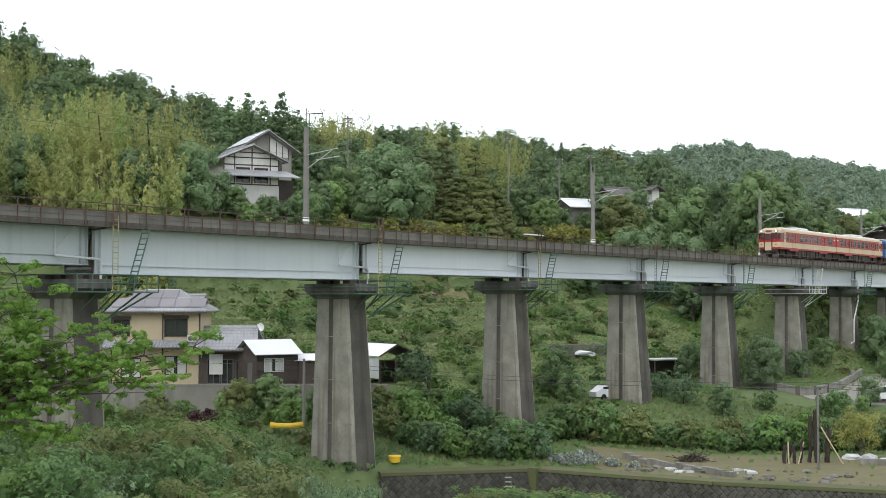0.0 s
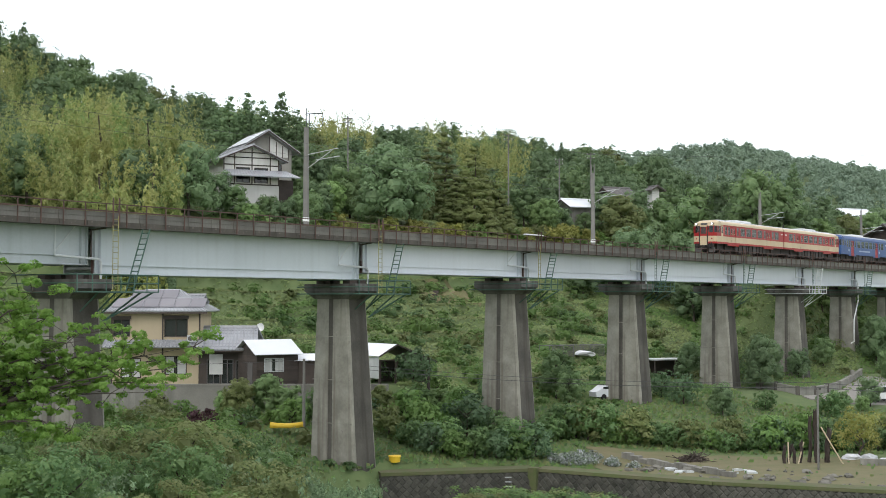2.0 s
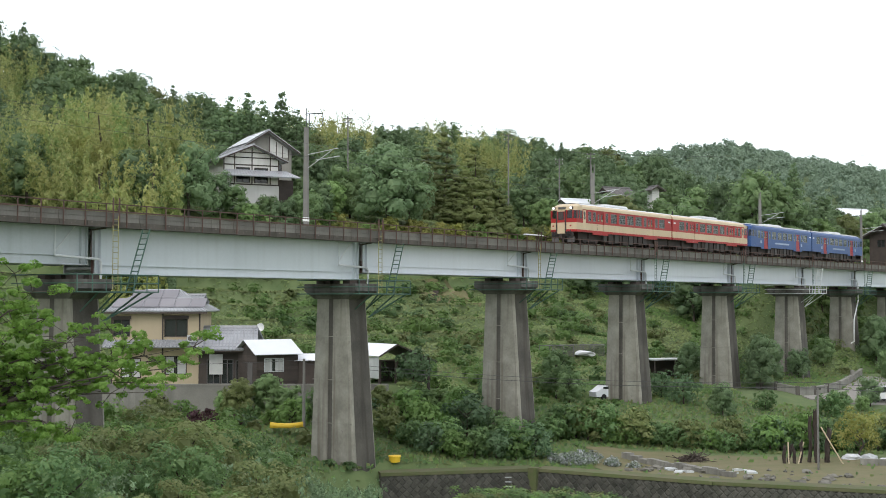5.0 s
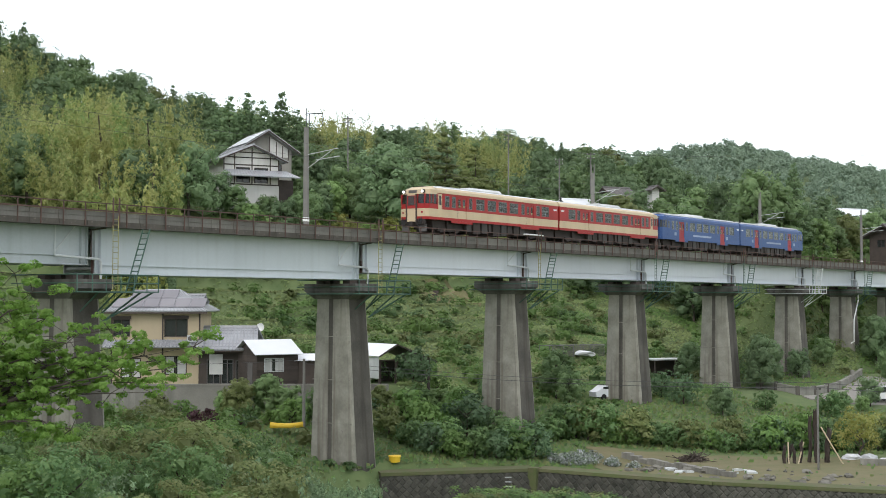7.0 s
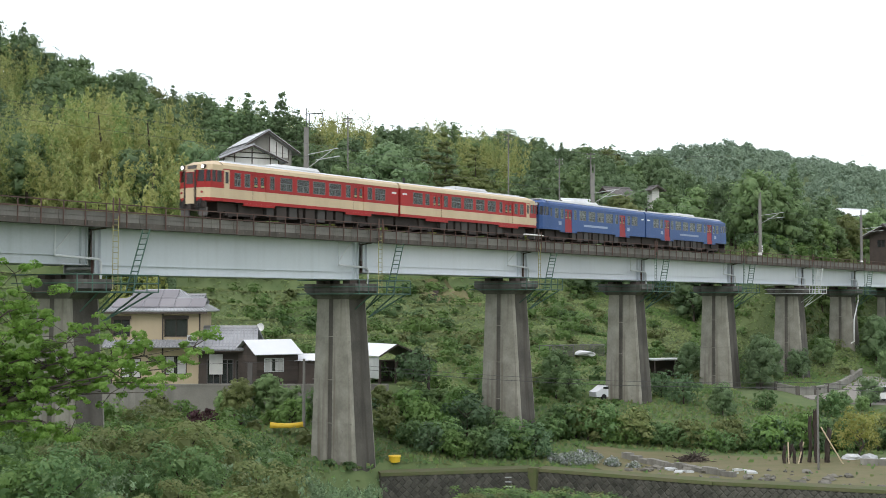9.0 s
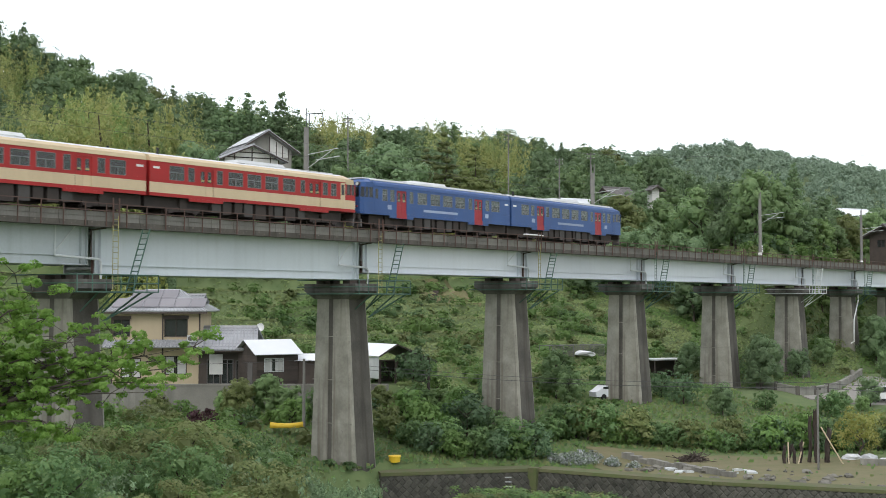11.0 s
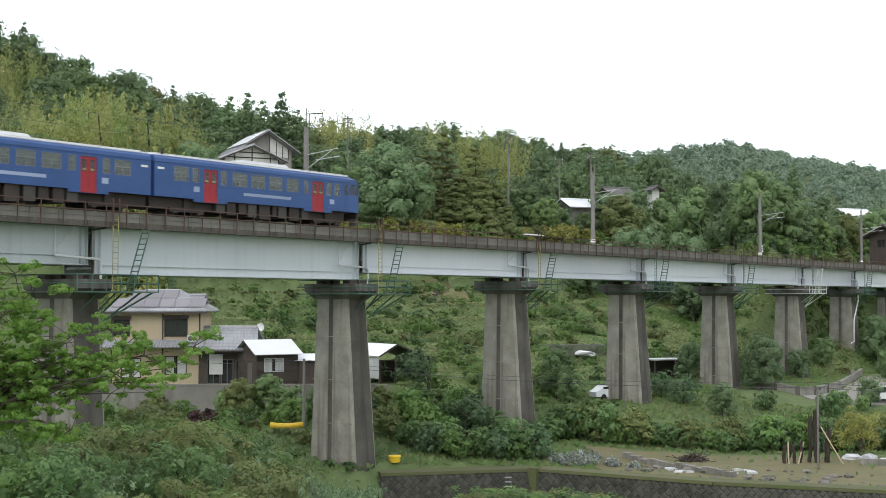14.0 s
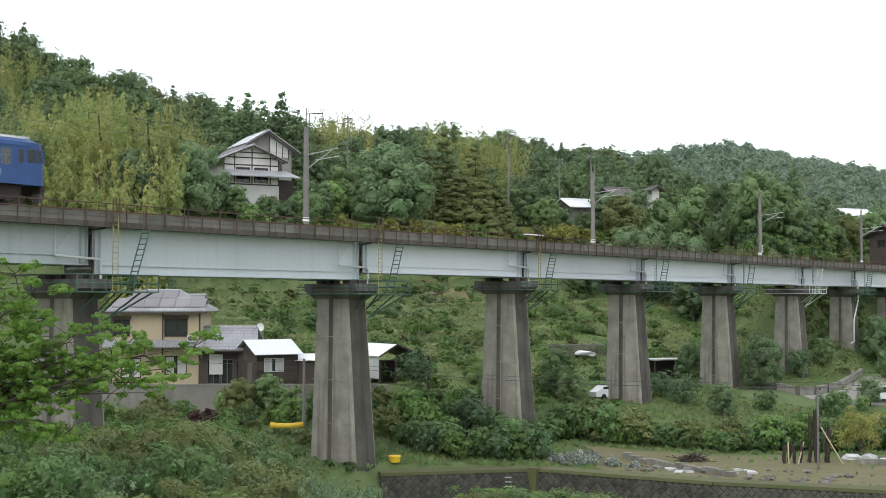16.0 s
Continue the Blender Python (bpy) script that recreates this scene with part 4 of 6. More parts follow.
MODELS = {}
# tree models take the hazed L_HILL tones, nearer trees included
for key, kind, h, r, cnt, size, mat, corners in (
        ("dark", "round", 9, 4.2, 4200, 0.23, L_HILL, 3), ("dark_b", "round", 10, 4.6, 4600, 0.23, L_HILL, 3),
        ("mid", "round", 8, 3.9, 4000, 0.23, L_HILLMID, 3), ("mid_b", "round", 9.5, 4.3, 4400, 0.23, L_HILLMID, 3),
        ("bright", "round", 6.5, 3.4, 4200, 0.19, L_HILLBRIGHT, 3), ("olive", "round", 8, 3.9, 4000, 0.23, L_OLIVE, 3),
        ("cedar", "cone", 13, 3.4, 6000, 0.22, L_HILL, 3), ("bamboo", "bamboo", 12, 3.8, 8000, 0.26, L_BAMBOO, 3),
        ("gold", "round", 2.4, 1.7, 900, 0.15, L_GOLD, 3), ("bush", "round", 2.6, 1.9, 1100, 0.15, L_MID, 3), ("darkbush", "round", 3.0, 2.0, 1100, 0.15, L_DARK, 3), ("brightbush", "round", 2.4, 1.8, 1100, 0.15, L_BRIGHT, 3),
        ("reed", "bamboo", 3.6, 1.6, 4200, 0.13, L_GREY, 3), ("near_bright", "round", 3.2, 2.2, 5200, 0.075, L_BRIGHT, 3), ("near_olive", "round", 3.2, 2.2, 5200, 0.075, L_OLIVE, 3), ("near_mid", "round", 3.4, 2.2, 5200, 0.075, L_MID, 3), ("purple", "round", 1.6, 1.2, 900, 0.12, L_PURPLE, 3), ("flower", "round", 0.8, 0.9, 700, 0.08, L_FLOWER, 3), ("olivebush", "round", 2.6, 1.9, 1100, 0.15, L_OLIVE, 3)):
    MODELS[key] = tree_model(kind, RNG, h, r, cnt, size, mat, corners)

TREE_LABELS = {
    "dark": "dark evergreen broadleaf tree on the slope", "dark_b": "large dark evergreen broadleaf tree", "mid": "mid-green broadleaf tree on the slope", "mid_b": "tall mid-green broadleaf tree on the hill",
    "bright": "fresh bright-green broadleaf tree", "olive": "olive-green broadleaf tree on the slope", "cedar": "dark pointed cedar tree by the line", "bamboo": "yellow-green clump of feathery bamboo",
    "gold": "golden-yellow leaved shrub on a terrace", "bush": "mid-green leafy shrub on rough ground", "darkbush": "dense dark green leafy shrub", "brightbush": "bright green leafy shrub on the bank",
    "near_bright": "bright green shrub on the near bank", "near_olive": "olive-green shrub on the near bank", "near_mid": "mid-green shrub on the near bank", "reed": "grey-green feathery dwarf bamboo thicket", "purple": "dark purple-leaved shrub by the yard", "flower": "pale hydrangea bush in flower", "olivebush": "olive-green leafy shrub on the bank"}


def plant(key, x, y, scale=1.0, squash=1.0, sink=0.15):
    md = MODELS[key]
    z = landf(x, y) - sink
    m = pose(x, y, z, 0, 0, (x * 37 + y * 91) % 360) @ Matrix.Diagonal((scale, scale, scale * squash, 1))
    shrub = md["h"] < 4
    t = thing("shrub" if shrub else ("bamboo_clump" if key == "bamboo" else "tree"), m, TREE_LABELS[key], "shrub" if shrub else ("bamboo" if key == "bamboo" else "tree"))
    part("trunk", md["trunk"], None, t)
    part("crown", md["crown"], None, t)
    return t


def far_quads(key, rng, x, y, scale, squash, count, size, step=1):
    md = MODELS[key]
    bl = np.array(md["bl"])[::step]
    a = rng.random() * math.tau
    ca, sa = math.cos(a), math.sin(a)
    b2 = bl.copy()
    b2[:, 0], b2[:, 1] = (bl[:, 0] * ca - bl[:, 1] * sa) * scale, (bl[:, 0] * sa + bl[:, 1] * ca) * scale
    b2[:, 2], b2[:, 3] = bl[:, 2] * scale * squash, bl[:, 3] * scale
    kind = md["kind"]
    cane = kind == "bamboo"
    q = leaf_arrays(b2, count, size, rng, 0.4, 1.7 if cane else 0.85, 0.36 if cane else 0.65, 0.7 if cane else 0, 3, 6 if cane else 10, 0 if cane else 0.5, False)
    q[:, :-1] += np.array([x, y, landf(x, y) - 0.3])
    return q


# haze in the woods comes from these leaf colours
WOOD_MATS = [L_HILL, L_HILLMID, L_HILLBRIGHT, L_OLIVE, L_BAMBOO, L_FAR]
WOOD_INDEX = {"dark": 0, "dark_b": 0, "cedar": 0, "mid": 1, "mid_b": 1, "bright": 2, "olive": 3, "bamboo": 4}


def build_woods():
    """Woods on the hill: one mass, tree by tree."""
    rng = np.random.default_rng(11)
    qs, idx = [], []
    y = 150.0
    while y < 345:
        x = -0.40 * y
        while x < 0.40 * y:
            px, py = x + rng.normal() * 1.3, y + rng.normal() * 1.3
            yy = py - 0.9 * (px - 10)
            edge = 246 + 5 * math.sin(px * 0.13)
            if px < -38:
                edge = 214
            clear = (-38 < px < -17 and 180 < py < 213) or (26 < px < 52 and py < 262 and py > 225)
            if yy > edge and yy < 352 and not clear:
                left = px < -38
                if left and py < 235 and px > -75 and rng.random() < 0.7:
                    key = "bamboo"
                elif left and py < 260 and rng.random() < 0.15:
                    key = "bamboo"
                elif 262 < py < 305 and -34 < px < 18 and rng.random() < 0.42:
                    key = "bamboo"
                else:
                    key = rng.choice(["dark", "dark_b", "mid", "mid_b", "olive", "dark", "cedar", "bright"], p=[0.2, 0.18, 0.2, 0.14, 0.12, 0.06, 0.04, 0.06])
                sc = 0.74 + 0.45 * rng.random()
                if key == "cedar":
                    sc *= 0.75
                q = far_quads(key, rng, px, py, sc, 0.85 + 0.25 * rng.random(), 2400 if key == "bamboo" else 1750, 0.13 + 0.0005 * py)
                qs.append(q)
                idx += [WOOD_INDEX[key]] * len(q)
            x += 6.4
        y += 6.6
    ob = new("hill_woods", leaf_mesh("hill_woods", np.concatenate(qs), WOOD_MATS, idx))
    tagged(ob, "mixed evergreen woods and bamboo covering the hill", "woods", kind="stuff")
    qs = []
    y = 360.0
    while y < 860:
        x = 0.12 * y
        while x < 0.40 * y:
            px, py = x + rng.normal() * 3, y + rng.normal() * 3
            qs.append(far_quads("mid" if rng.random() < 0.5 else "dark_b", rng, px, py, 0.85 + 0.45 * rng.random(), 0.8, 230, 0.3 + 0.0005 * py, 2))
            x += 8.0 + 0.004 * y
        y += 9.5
    tagged(new("far_woods", leaf_mesh("far_woods", np.concatenate(qs), [L_FAR])), "green woods on the far ridge, haze in the leaf colour", "woods", kind="stuff")


build_woods()


def build_scrub():
    """Rank grass in terrace bands over the slope, with shrubs and creepers among it."""
    rng = np.random.default_rng(5)
    n = 230000
    y = 118 + 128 * rng.random(n)
    x = (rng.random(n) * 0.76 - 0.36) * y
    yy = y - 0.9 * (x - 10)
    keep = (yy > 128) & (yy < 246) & ~((x > -44) & (x < -4) & (y < 136)) & ~((x > 33) & (yy < 138))
    x, y, yy = x[keep], y[keep], yy[keep]
    n = len(x)
    z = land(x, y)
    tall = np.array([noise.noise((px * 0.09, py * 0.09, 3.0)) for px, py in zip(x, y)])
    h = np.clip(0.22 + 0.8 * tall, 0.05, 0.8) * rng.random(n)
    p = np.stack([x, y, z + h], 1)
    nrm = rng.normal(size=(n, 3)) * 0.4 + np.array([0, -0.45, 0.8])
    nrm /= np.linalg.norm(nrm, axis=1)[:, None]
    a = np.cross(nrm, rng.normal(size=(n, 3)))
    a /= np.linalg.norm(a, axis=1)[:, None]
    b = np.cross(nrm, a)
    size = (0.16 + 0.16 * rng.random(n))[:, None]
    q = np.stack([p - 0.7 * a * size - b * size * 0.6, p + a * size, p - 0.7 * a * size + b * size * 0.6, 0.5 * nrm + np.array([0, -0.1, 0.5])], 1)
    step = (z / 1.8) % 1
    band = np.where((step > 0.72) & (rng.random(n) < 0.75), 3, 6)
    band = np.where(tall > 0.22, 2, band)
    qs, idx = [q], list(band)
    for k in range(1500):
        y = 96 + 150 * rng.random()
        x = (rng.random() * 0.84 - 0.42) * y
        if k % 3 == 0:
            x = 30 + 48 * rng.random()
            y = 99.7 + (x + 7.62) * 1.381 + 3 + 22 * rng.random()
        if k % 3 == 1:
            x = -30 + 62 * rng.random()
            y = 150 + 56 * rng.random() + 0.9 * (x - 10)
        yy = y - 0.9 * (x - 10)
        if yy < 124 and not (-14 < x < 3 and yy > 112):
            continue
        if yy > 244 or (-42 < x < -4 and 115 < y < 136):
            continue
        if 20 < x < 75 and 132 < y < 176 and yy < 136:
            continue
        nb = noise.noise((x * 0.06, y * 0.06, 0))
        if nb < -0.08 and rng.random() < 0.75:
            continue
        r = 0.55 + 1.5 * rng.random() ** 2.2
        z = landf(x, y)
        mi = int(rng.choice([0, 1, 2, 3], p=[0.1, 0.25, 0.5, 0.15] if nb > 0.1 else [0.0, 0.15, 0.75, 0.1]))
        bl = [(x + rng.normal() * 0.5 * r, y + rng.normal() * 0.5 * r, z + 0.25 * r, r * (0.5 + 0.5 * rng.random())) for _ in range(3)]
        q = leaf_arrays(bl, int(70 + 90 * r), 0.15 + 0.02 * r, rng, 0.9, 0.8, corners=3, tufts=8, core=0.5, fine=False)
        qs.append(q)
        idx += [mi] * len(q)
    tagged(new("slope_scrub", leaf_mesh("slope_scrub", np.concatenate(qs), [L_DARK, L_MID, L_BRIGHT, L_OLIVE, L_BAMBOO, L_FAR, L_MEADOW], idx)), "rank green grass, weeds and creepers over the terraced slope", "scrub", kind="stuff")


build_scrub()


def build_grass():
    """Rough grass on the level ground round the garden and lane."""
    rng = np.random.default_rng(15)
    n = 70000
    y = 92 + 84 * rng.random(n)
    x = y * (-0.24 + 0.66 * rng.random(n))
    yy = y - 0.9 * (x - 10)
    lane = (x > 33) & (np.abs(y - np.interp(x, [34, 48, 55, 62, 72], [148.5, 153, 158, 166, 180])) < 5)
    bed = (x > 12) & (x < 42) & (y < 113) & (rng.random(n) < 0.97)
    keep = (y > canal_y(x) + 1.2) & ~((x < 0) & (y > 116.5)) & (yy < 165) & ~lane & ~bed
    x, y = x[keep], y[keep]
    n = len(x)
    z = land(x, y)
    p = np.stack([x, y, z - 0.03], 1)
    a = rng.random(n) * math.tau
    side = np.stack([np.cos(a), np.sin(a), 0 * a], 1) * (0.06 + 0.12 * rng.random(n))[:, None]
    lean = np.stack([rng.normal(size=n) * 0.1, rng.normal(size=n) * 0.1, 0.12 + 0.26 * rng.random(n) ** 2], 1)
    q = np.stack([p - side, p + side, p + side * 0.7 + lean, p - side * 0.8 + lean * 0.9, np.tile([0, -0.3, 0.95], (n, 1))], 1)
    back = np.cross(q[:, 1] - q[:, 0], q[:, 2] - q[:, 0])[:, 1] > 0
    q[back] = q[back][:, [1, 0, 3, 2, 4]]
    tagged(new("rough_grass", leaf_mesh("rough_grass", q, [L_MID, L_BRIGHT, L_OLIVE], rng.integers(0, 3, n))), "tufts of rough green grass on level ground", "grass", kind="stuff")


build_grass()

# ---- houses ----


def walls(parent, mat, *dims):
    for d in dims:
        part("wall", boxes(d), mat, parent)


def wall_with_holes(x0, x1, z0, z1, holes, y0, y1):
    """Boxes of a wall along x with openings (a, b, low, high) side by side."""
    out, last = [], x0
    for a, b, lo, hi in sorted(holes):
        if a > last:
            out.append((last, a, y0, y1, z0, z1))
        if lo > z0:
            out.append((a, b, y0, y1, z0, lo))
        if hi < z1:
            out.append((a, b, y0, y1, hi, z1))
        last = b
    if last < x1:
        out.append((last, x1, y0, y1, z0, z1))
    bm = boxes(*out)
    bmesh.ops.remove_doubles(bm, verts=bm.verts, dist=0.0005)
    return bm


def add_window(parent, a, b, lo, hi, y, panes=2, frame_mat=None, curtain=False):
    fm = frame_mat or M_TIMBER
    w = part("window", boxes((a, b, y + 0.08, y + 0.1, lo, hi)), M_HOUSEGLASS, parent)
    fr = [(a, b, y - 0.04, y + 0.1, lo, lo + 0.07), (a, b, y - 0.04, y + 0.1, hi - 0.07, hi), (a, a + 0.07, y - 0.04, y + 0.1, lo + 0.07, hi - 0.07), (b - 0.07, b, y - 0.04, y + 0.1, lo + 0.07, hi - 0.07)]
    for k in range(1, panes):
        c = a + (b - a) * k / panes
        fr.append((c - 0.035, c + 0.035, y + 0.02, y + 0.079, lo + 0.07, hi - 0.07))
    part("frame", boxes(*fr), fm, w)
    if curtain:
        part("curtain", boxes((a + 0.1, a + (b - a) * 0.42, y + 0.03, y + 0.07, lo + 0.1, hi - 0.1), (b - (b - a) * 0.42, b - 0.1, y + 0.03, y + 0.07, lo + 0.1, hi - 0.1)), M_CURTAIN, w, "pale drawn curtain")


def slope(parent, name, p00, p10, p11, p01, mat, thick=0.12, label=""):
    """A roof plane: foot edge p00-p10, head edge p01-p11."""
    bm = bmesh.new()
    up = (Vector(p10) - Vector(p00)).cross(Vector(p01) - Vector(p00)).normalized()
    if up.z < 0:
        up = -up
    lo = [Vector(p) for p in (p00, p10, p11, p01)]
    if (lo[2] - lo[3]).length < 0.02:
        lo = lo[:3]
    loft(bm, [lo, [p + up * thick for p in lo]])
    return part(name, bm, mat, parent, label)


def tile_rolls(parent, p00, p10, p11, p01, mat, step=0.32, r=0.07):
    """Rows of rolls that run up a tiled roof plane."""
    p00, p10, p11, p01 = (Vector(p) for p in (p00, p10, p11, p01))
    up = (p10 - p00).cross(p01 - p00).normalized()
    if up.z < 0:
        up = -up
    n = int((p10 - p00).length / step)
    bm = bmesh.new()
    for k in range(n + 1):
        f = k / max(n, 1)
        a, b = p00.lerp(p10, f), p01.lerp(p11, f)
        if (b - a).length > 0.1:
            tube(bm, a + up * 0.12, b + up * 0.12, r, 5)
    for j in range(1, 7):
        a, b = p00.lerp(p01, j / 7), p10.lerp(p11, j / 7)
        if (b - a).length > 0.2:
            tube(bm, a + up * 0.115, b + up * 0.115, 0.035, 4)
    part("roof_tiling", bm, mat, parent)


def farmhouse():
    h = thing("house", pose(-26.0, 119.6, 5.5, 0, 0, 2), "two-storey beige house with grey tiled roof and solar panels", "house")
    x0, x1, d = -3.9, 4.1, 7.0
    up = [(-3.75, -2.2, 4.35, 5.9), (0.85, 2.95, 4.3, 5.95)]
    lowh = [(0.9, 2.9, 0.9, 2.6), (-3.0, -1.2, 0.6, 2.4)]
    part("wall", wall_with_holes(x0, x1, 3.7, 6.7, up, 0, 0.15), M_BEIGE, h)
    part("wall", wall_with_holes(x0, x1, 0, 3.7, lowh, 0, 0.15), M_BEIGE, h)
    walls(h, M_BEIGE, (x0, x0 + 0.15, 0.15, d, 0, 6.7), (x1 - 0.15, x1, 0.15, d, 0, 6.7), (x0 + 0.15, x1 - 0.15, d - 0.15, d, 0, 6.7))
    for a, b, lo, hi in up:
        add_window(h, a, b, lo, hi, 0.0, 2)
        part("shutter_box", boxes((a - 0.1, b + 0.1, -0.16, -0.042, hi, hi + 0.28)), M_TIMBER, h)
    for a, b, lo, hi in lowh:
        add_window(h, a, b, lo, hi, 0.0, 2, curtain=True)
    for x in (x0, x1 - 0.14, 0.65):
        part("corner_post", boxes((x, x + 0.14, -0.03, -0.002, 0, 6.6)), M_TIMBER, h)
    e = 0.65
    z0, z1 = 6.55, 8.45
    c = [(x0 - e, -e, z0), (x1 + e, -e, z0), (x1 + e, d + e, z0), (x0 - e, d + e, z0)]
    ra, rb = (x0 + 2.4, d / 2, z1), (x1 - 2.4, d / 2, z1)
    for q in ((c[0], c[1], rb, ra), (c[2], c[3], ra, rb)):
        slope(h, "roof", *q, M_TILE)
        tile_rolls(h, *q, M_TILE)
    slope(h, "roof", c[1], c[2], rb, rb, M_TILE)
    slope(h, "roof", c[3], c[0], ra, ra, M_TILE)
    part("ridge", tubes(0.2, (ra, rb), seg=8), M_TILE, h)
    part("eave_board", boxes((x0 - e, x1 + e, -e - 0.02, -e + 0.06, z0 - 0.14, z0)), M_TIMBER, h)
    # lower cross ridge at the east end
    for q in (((1.4, 1.0, 7.3), (4.0, 1.0, 7.3), (4.0, d / 2, 7.95), (1.4, d / 2, 7.95)), ((1.4, d - 1.0, 7.3), (4.0, d - 1.0, 7.3), (4.0, d / 2, 7.95), (1.4, d / 2, 7.95))):
        slope(h, "roof", *q, M_TILE)
        tile_rolls(h, *q, M_TILE)
    part("ridge", tubes(0.16, ((1.5, d / 2, 8.08), (4.1, d / 2, 8.08)), seg=8), M_TILE, h)
    # solar panels on the front slope
    foot, head = Vector((0, -e, z0)), Vector((0, d / 2, z1))
    for row in range(2):
        for col in range(6):
            f0, f1 = 0.12 + 0.42 * row, 0.12 + 0.42 * row + 0.4
            if row and col in (0, 4, 5):
                continue
            xa = x0 + 0.05 + col * 1.4
            bm = bmesh.new()
            lo = [foot.lerp(head, f) + Vector((x, 0, 0.21)) for f, x in ((f0, xa), (f0, xa + 1.35), (f1, xa + 1.35), (f1, xa))]
            loft(bm, [lo, [p + Vector((0, -0.02, 0.05)) for p in lo]])
            part("solar_panel", bm, M_SOLAR, h, "dull grey solar panel")
    # pent roof over the ground floor
    q = ((x0 - 0.5, -1.3, 3.35), (x1 + 0.4, -1.3, 3.35), (x1 + 0.4, 0.0, 3.95), (x0 - 0.5, 0.0, 3.95))
    slope(h, "pent_roof", *q, M_TILE)
    tile_rolls(h, *q, M_TILE)
    ac = thing("air_conditioner", pose(-22.5, 118.8, 5.5 + 3.86), "small white outdoor air conditioner unit on the pent roof", "air conditioner")
    part("casing", boxes((-0.4, 0.4, -0.15, 0.15, 0.05, 0.62)), M_PALE, ac)
    part("grille", tubes(0.22, ((-0.1, -0.152, 0.33), (-0.1, -0.17, 0.33)), seg=14), M_GREYBOX, ac)
    # single-storey wing
    w = thing("house", pose(-19.75, 119.4, 5.5, 0, 0, 0), "single-storey dark timber wing with grey tiled gable roof", "house")
    hs = [(-1.5, -0.3, 0.1, 2.3), (-0.2, 0.9, 0.1, 2.3), (1.1, 1.9, 0.3, 2.2)]
    part("wall", wall_with_holes(-2.1, 2.4, 0, 3.2, hs, 0, 0.15), M_TIMBER, w)
    walls(w, M_TIMBER, (-2.1, -1.95, 0.15, 5, 0, 3.2), (2.25, 2.4, 0.15, 5, 0, 3.2), (-1.95, 2.25, 4.85, 5, 0, 3.2))
    for a, b, lo, hi in hs:
        add_window(w, a, b, lo, hi, 0.0, 2, M_GREYBOX)
    part("sheet", boxes((-1.25, -0.05, -0.12, -0.08, 0.95, 2.75)), M_CURTAIN, w, "white cloth hung out in front")
    q1 = ((-2.3, -0.9, 3.1), (3.2, -0.9, 3.1), (2.7, 2.4, 5.0), (-2.3, 2.4, 5.0))
    q2 = ((-2.3, 5.6, 3.1), (3.2, 5.6, 3.1), (2.7, 2.4, 5.0), (-2.3, 2.4, 5.0))
    for q in (q1, q2):
        slope(w, "roof", *q, M_TILE)
        tile_rolls(w, *q, M_TILE)
    part("ridge", tubes(0.2, ((-2.3, 2.4, 5.1), (2.7, 2.4, 5.1)), seg=8), M_TILE, w)
    part("eave_board", boxes((-2.3, 3.2, -0.9, -0.82, 2.98, 3.1)), M_TIMBER, w)
    # timber shed
    s = thing("shed", pose(-15.7, 118.9, 5.5, 0, 0, 33), "dark weatherboard shed with pale metal roof", "shed")
    hw, hd = 2.0, 2.0
    walls(s, M_TIMBER, (-hw, -hw + 0.1, -hd, hd, 0, 3.0), (hw - 0.1, hw, -hd, hd, 0, 3.0), (-hw + 0.1, hw - 0.1, hd - 0.1, hd, 0, 3.0))
    part("wall", wall_with_holes(-hw + 0.1, hw - 0.1, 0, 3.0, [(-1.3, 0.6, 1.3, 2.5)], -hd, -hd + 0.1), M_TIMBER, s)
    add_window(s, -1.3, 0.6, 1.3, 2.5, -hd, 3, M_PALE, True)
    for k in range(12):
        part("board", boxes((-hw - 0.02, -hw, -hd, hd, 0.25 * k, 0.25 * k + 0.23)), M_TIMBER, s)
        part("board", boxes((-hw, -1.32, -hd - 0.02, -hd, 0.25 * k, 0.25 * k + 0.23)), M_TIMBER, s)
        part("board", boxes((0.62, hw, -hd - 0.02, -hd, 0.25 * k, 0.25 * k + 0.23)), M_TIMBER, s)
    bm = bmesh.new()
    loft(bm, [[(x, -hd, 3.0), (x, hd, 3.0), (x, 0, 4.0)] for x in (-hw, -hw + 0.1)])
    part("gable", bm, M_TIMBER, s)
    slope(s, "roof", (-hw - 0.4, -hd - 0.5, 2.8), (hw + 0.3, -hd - 0.5, 2.8), (hw + 0.3, 0, 4.05), (-hw - 0.4, 0, 4.05), M_METALROOF, 0.06, "pale ribbed metal roof sheet")
    slope(s, "roof", (-hw - 0.4, hd + 0.5, 2.8), (hw + 0.3, hd + 0.5, 2.8), (hw + 0.3, 0, 4.05), (-hw - 0.4, 0, 4.05), M_METALROOF, 0.06)
    part("door", boxes((-hw - 0.06, -hw - 0.022, -1.2, -0.2, 0, 2.1)), M_GREYBOX, s)
    # small lean-to
    t = thing("lean_to", pose(-12.3, 118.4, 5.5), "small dark lean-to with pale metal roof", "lean-to")
    part("wall", boxes((-0.8, 0.9, 0, 1.5, 0, 2.2)), M_TIMBER, t)
    slope(t, "roof", (-1.0, -0.3, 2.2), (1.1, -0.3, 2.2), (1.1, 1.7, 2.75), (-1.0, 1.7, 2.75), M_METALROOF, 0.05)
    # open barn
    b = thing("barn", pose(-5.5, 123.0, 5.5, 0, 0, 35), "open-fronted dark timber barn with pale metal roof", "barn")
    for x in (-1.6, 0.2, 3.8):
        for y in (-1.8, 1.8):
            part("post", boxes((x - 0.1, x + 0.1, y - 0.1, y + 0.1, -1.5, 2.2 if x else 3.3)), M_TIMBER, b)
